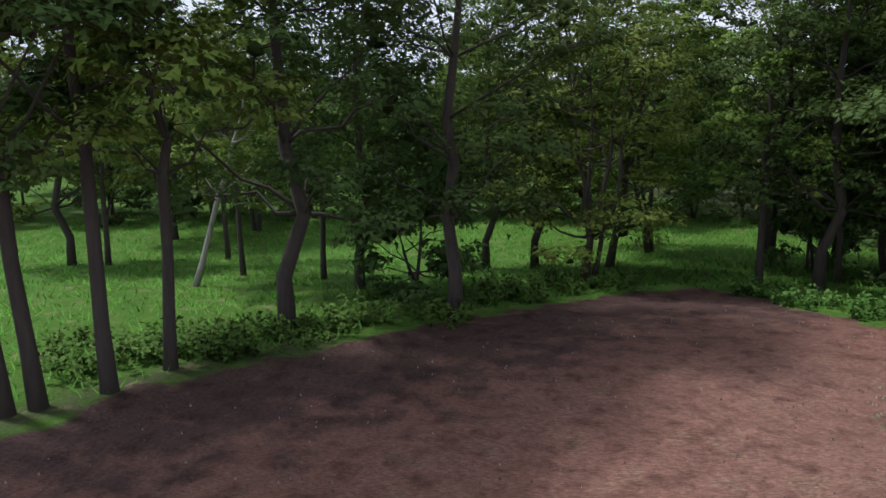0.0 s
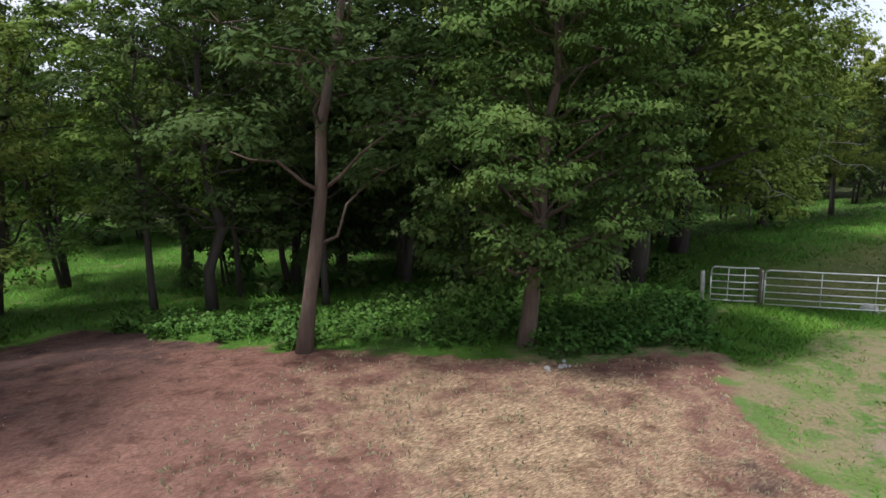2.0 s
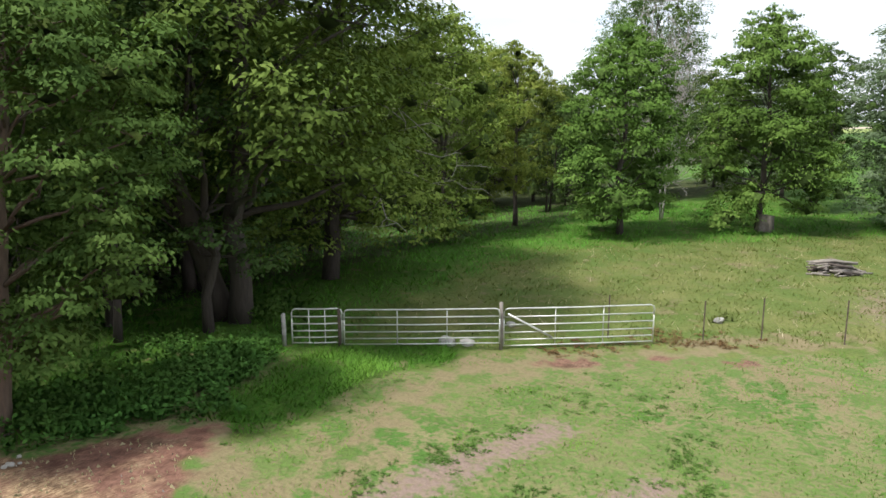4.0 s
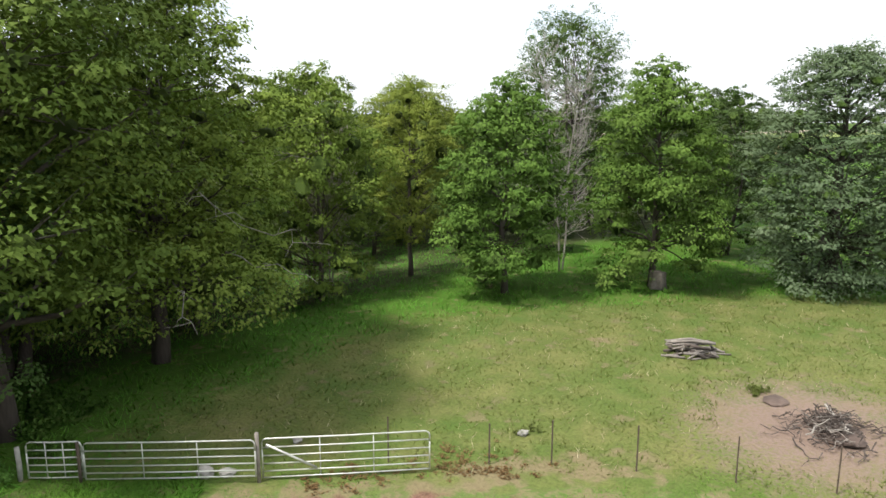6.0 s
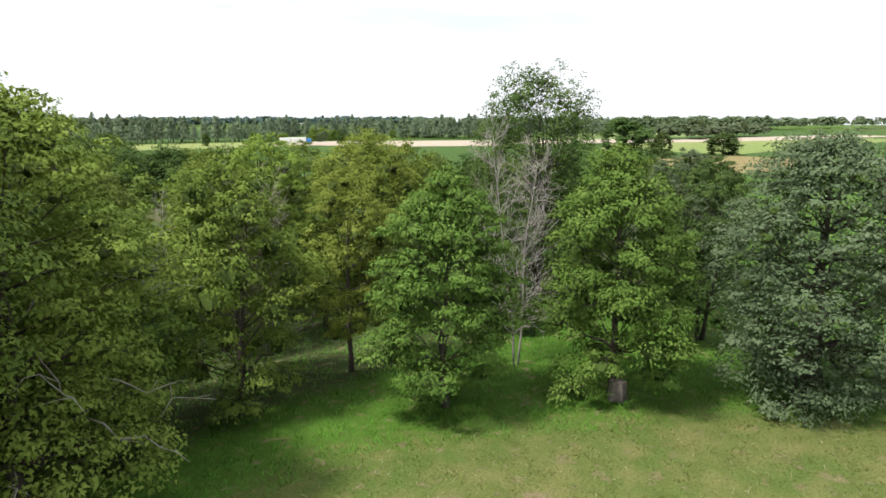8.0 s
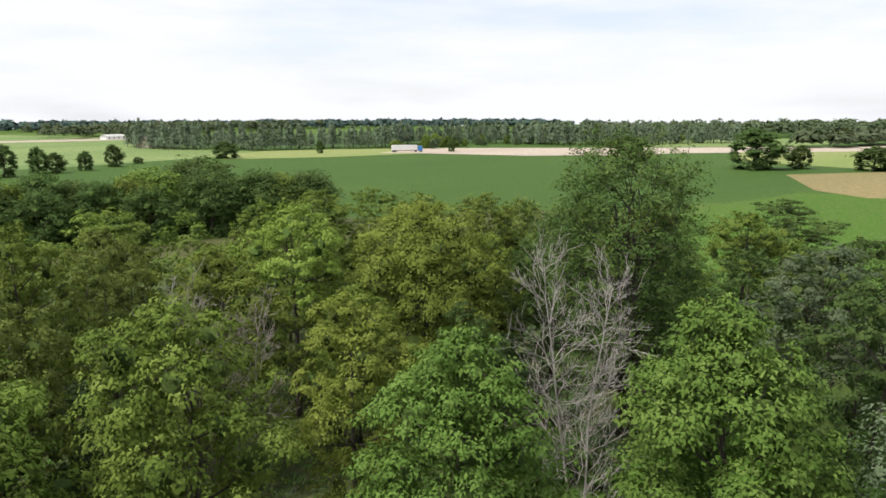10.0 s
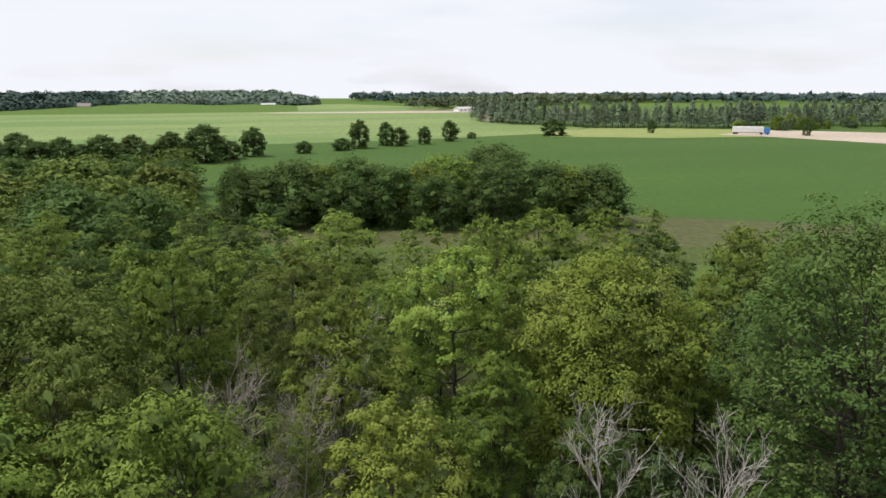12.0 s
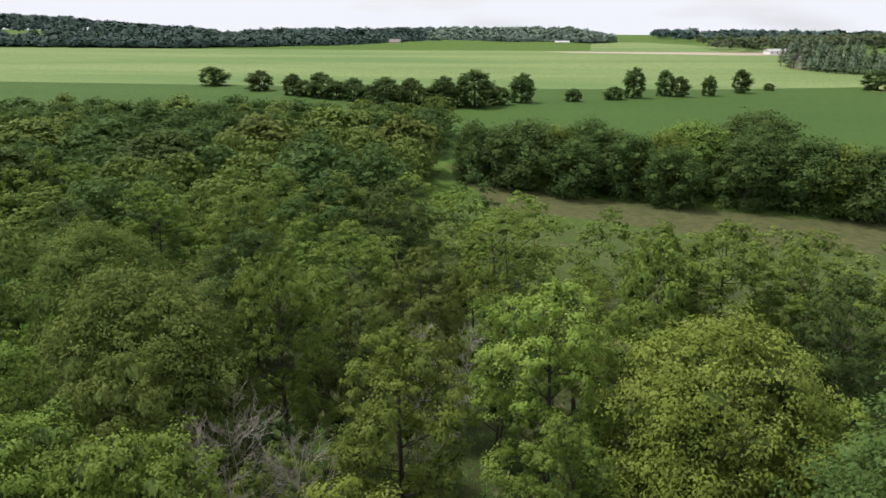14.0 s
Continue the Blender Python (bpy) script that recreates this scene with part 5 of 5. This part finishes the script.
tufts("tall_weeds", "tuft of tall yellow weeds beside the fence", "grass", 8, [(35.6, 3.9, 0.3, 0.25), (43.9, -1.6, 0.25, 0.2)], 0.45, 1.6)


# ---- grass ----
def grass(name, label, leaf, area, count, tall, test, seed, wide=0.016):
    r = np.random.default_rng(seed)
    x0, x1, y0, y1 = area
    x, y = r.uniform(x0, x1, count), r.uniform(y0, y1, count)
    clump = np.array([noise.noise(Vector((a * 0.8, b * 0.8, seed))) for a, b in zip(x, y)])
    keep = test(x, y) & (clump > r.uniform(-0.9, 0.35, count))
    x, y, clump = x[keep], y[keep], clump[keep]
    n = len(x)
    hh = tall * r.uniform(0.5, 1.2, n) * (1 + 0.5 * clump)
    a = r.uniform(0, 2 * np.pi, n)
    lean = r.normal(0, 0.85, (n, 2)) * hh[:, None]
    v = np.empty((n, 3, 3))
    z = height(x, y) - 0.02
    w = wide * r.uniform(0.7, 1.5, n)
    v[:, 0] = np.stack([x - np.cos(a) * w, y - np.sin(a) * w, z], 1)
    v[:, 1] = np.stack([x + np.cos(a) * w, y + np.sin(a) * w, z], 1)
    v[:, 2] = np.stack([x + lean[:, 0], y + lean[:, 1], z + hh], 1)
    under = np.cross(v[:, 1] - v[:, 0], v[:, 2] - v[:, 0])[:, 2] < 0
    v[under] = v[under][:, [1, 0, 2]]
    me = mesh_of(name, v.reshape(-1, 3), np.arange(3 * n).reshape(n, 3), LEAF[leaf])
    up = np.tile([0, 0, 1.0], (3 * n, 1)) + 0.25 * np.repeat(np.stack([lean[:, 0] / hh, lean[:, 1] / hh, 0 * hh], 1), 3, 0)
    tagged(new(name, soften(me, unit(up), np.repeat(np.clip(0.5 + clump, 0, 1), 3))), label, "grass", "", "stuff")


def in_pasture(x, y):
    return (to_polygon(x, y, PASTURE) < 0.5) & (np.hypot((x - 41.8) / 1.15, y + 3.7) > 2.9)


def off_yard(x, y):
    return (to_polygon(x, y, YARD) > 0.35) & (to_polygon(x, y, PASTURE) > -0.5)


grass("pasture_grass", "long seeding grass of the pasture", "grass", (26, 66, -14, 19), 70000, 0.13, in_pasture, 3, 0.02)
grass("pasture_grass", "dry yellow stems in the pasture", "dry", (28, 62, -12, 14), 4200, 0.19, in_pasture, 4, 0.012)
grass("woodland_grass", "lush green grass under the trees", "lush", (-26, 68, -4, 48), 120000, 0.26, lambda x, y: off_yard(x, y) & ((y > 12) | (x > 46)), 5, 0.022)
grass("yard_grass", "short green grass and clover beside the yard", "lush", (15, 37, -4, 14), 42000, 0.09,
      lambda x, y: off_yard(x, y) & (to_line(x, y, [(17.6, 5.0), (20.2, 4.75), (22.6, 4.3), (24.2, 4.0)]) > 0.45) & (to_line(x, y, [(20.3, 5.4), (25.0, 7.9), (29.5, 5.0), (36, 0)]) > 0.9), 6, 0.012)
grass("gate_grass", "bright green grass growing in front of the gate", "lush", (18, 28, 7, 13), 16000, 0.2,
      lambda x, y: (to_polygon(x, y, YARD) > 0.2) & (to_line(x, y, [(20.4, 9.6), (22.6, 10.3), (24.6, 10.8), (26.2, 9.8)]) < 1.25), 8, 0.016)


# ---- litter on the yard ----
def litter(name, label, mat, count, size, seed, test, area=(-12, 20, -2, 24)):
    r = np.random.default_rng(seed)
    x, y = r.uniform(area[0], area[1], count), r.uniform(area[2], area[3], count)
    keep = test(x, y)
    x, y = x[keep], y[keep]
    n = len(x)
    a = r.uniform(0, 2 * np.pi, n)
    ln, w = size * r.uniform(0.5, 1.6, n), size * r.uniform(0.1, 0.3, n)
    z = height(x, y) + 0.045
    ux, uy = np.cos(a), np.sin(a)
    v = np.empty((n, 5, 3))
    for k, (p, q) in enumerate(((-1, -1), (1, -1), (1, 1), (-1, 1))):
        v[:, k] = np.stack([x + p * ln * ux - q * w * uy, y + p * ln * uy + q * w * ux, z - 0.06], 1)
    v[:, 4] = np.stack([x, y, z + size * r.uniform(0.1, 0.35, n)], 1)
    f = [(5 * i + k, 5 * i + (k + 1) % 4, 5 * i + 4) for i in range(n) for k in range(4)]
    tagged(new(name, mesh_of(name, v.reshape(-1, 3), f, mat)), label, "litter", "", "stuff")


def on_yard(x, y):
    return to_polygon(x, y, YARD) < -0.1


litter("soil_clods", "crumbs of brown soil on the bare yard", SOIL, 3000, 0.018, 11, on_yard)
litter("wood_chips", "pale wood chips scattered on the bare yard", LOGWOOD, 800, 0.022, 12, on_yard)
litter("straw_litter", "yellow straw scattered on the bare yard", LEAF["dry"], 16000, 0.04, 13, lambda x, y: on_yard(x, y) & (np.hypot((x - 12.5) / 4.5, (y - 9.5) / 4.5) < 1.3))
litter("white_chips", "small white stones on the bare yard", STONE, 70, 0.02, 14, on_yard)


# ---- far buildings and a lorry ----
def house(x, y, turn, sx, sy, wall_h, roof_h, wall_mat, label, windows=3):
    g = thing("house", x, y, -3.0, turn, label, "house", "far buildings")
    part("wall", box(sx, sy, wall_h, (0, 0, wall_h / 2)), wall_mat, g)
    bm = bmesh.new()
    e = 0.4
    v = [bm.verts.new(c) for c in ((-sx / 2 - e, -sy / 2 - e, wall_h), (sx / 2 + e, -sy / 2 - e, wall_h), (sx / 2 + e, sy / 2 + e, wall_h), (-sx / 2 - e, sy / 2 + e, wall_h),
                                   (-sx / 2 - e, 0, wall_h + roof_h), (sx / 2 + e, 0, wall_h + roof_h))]
    for q in ((0, 1, 5, 4), (2, 3, 4, 5), (1, 2, 5), (3, 0, 4), (3, 2, 1, 0)):
        bm.faces.new([v[i] for i in q])
    part("roof", bm, ROOF if wall_mat is not WHITE else GALV, g)
    for i in range(windows):
        part("window", box(1.1, 0.1, 1.3, (-sx / 2 + (i + 0.5) * sx / windows, -sy / 2 - 0.03, wall_h * 0.55)), GLASS, g)


house(222, 482, 30, 13, 9, 5.0, 3.2, SIDING, "tan two-storey farmhouse among trees at the field's edge")
house(262, 668, 20, 20, 9, 3.0, 1.6, WHITE, "long white farm shed far off in the fields", 4)
house(-100, 800, 0, 12, 9, 4.5, 3.0, SIDING, "grey-brown house below the wooded hill")
house(84, 868, 0, 16, 9, 3.0, 1.5, WHITE, "white shed at the foot of the hill", 4)
house(600, 330, -40, 30, 14, 6.0, 2.5, WHITE, "white building behind the far trees", 6)


def lorry(x, y, turn):
    g = thing("lorry", x, y, -2.84, turn, "white articulated lorry with a blue cab on the far road", "lorry")
    part("trailer", box(15.0, 2.6, 2.9, (0, 0, 2.6), 0.05), WHITE, g)
    part("chassis", box(15.0, 1.0, 0.3, (0, 0, 1.0)), TYRE, g)
    cab = part("cab", box(2.6, 2.5, 2.9, (9.3, 0, 2.0), 0.15), BLUEP, g)
    part("windscreen", box(0.06, 2.1, 0.9, (10.62, 0, 2.7)), GLASS, cab)
    for wx in (-6.6, -5.4, 6.6, 9.6):
        for wy in (-1.05, 1.05):
            bm = bmesh.new()
            bmesh.ops.create_cone(bm, cap_ends=True, segments=16, radius1=0.5, radius2=0.5, depth=0.35, matrix=pose(wx, wy, 0.52, 90, 0, 0))
            part("wheel", bm, TYRE, g)


lorry(306, 316, -31)
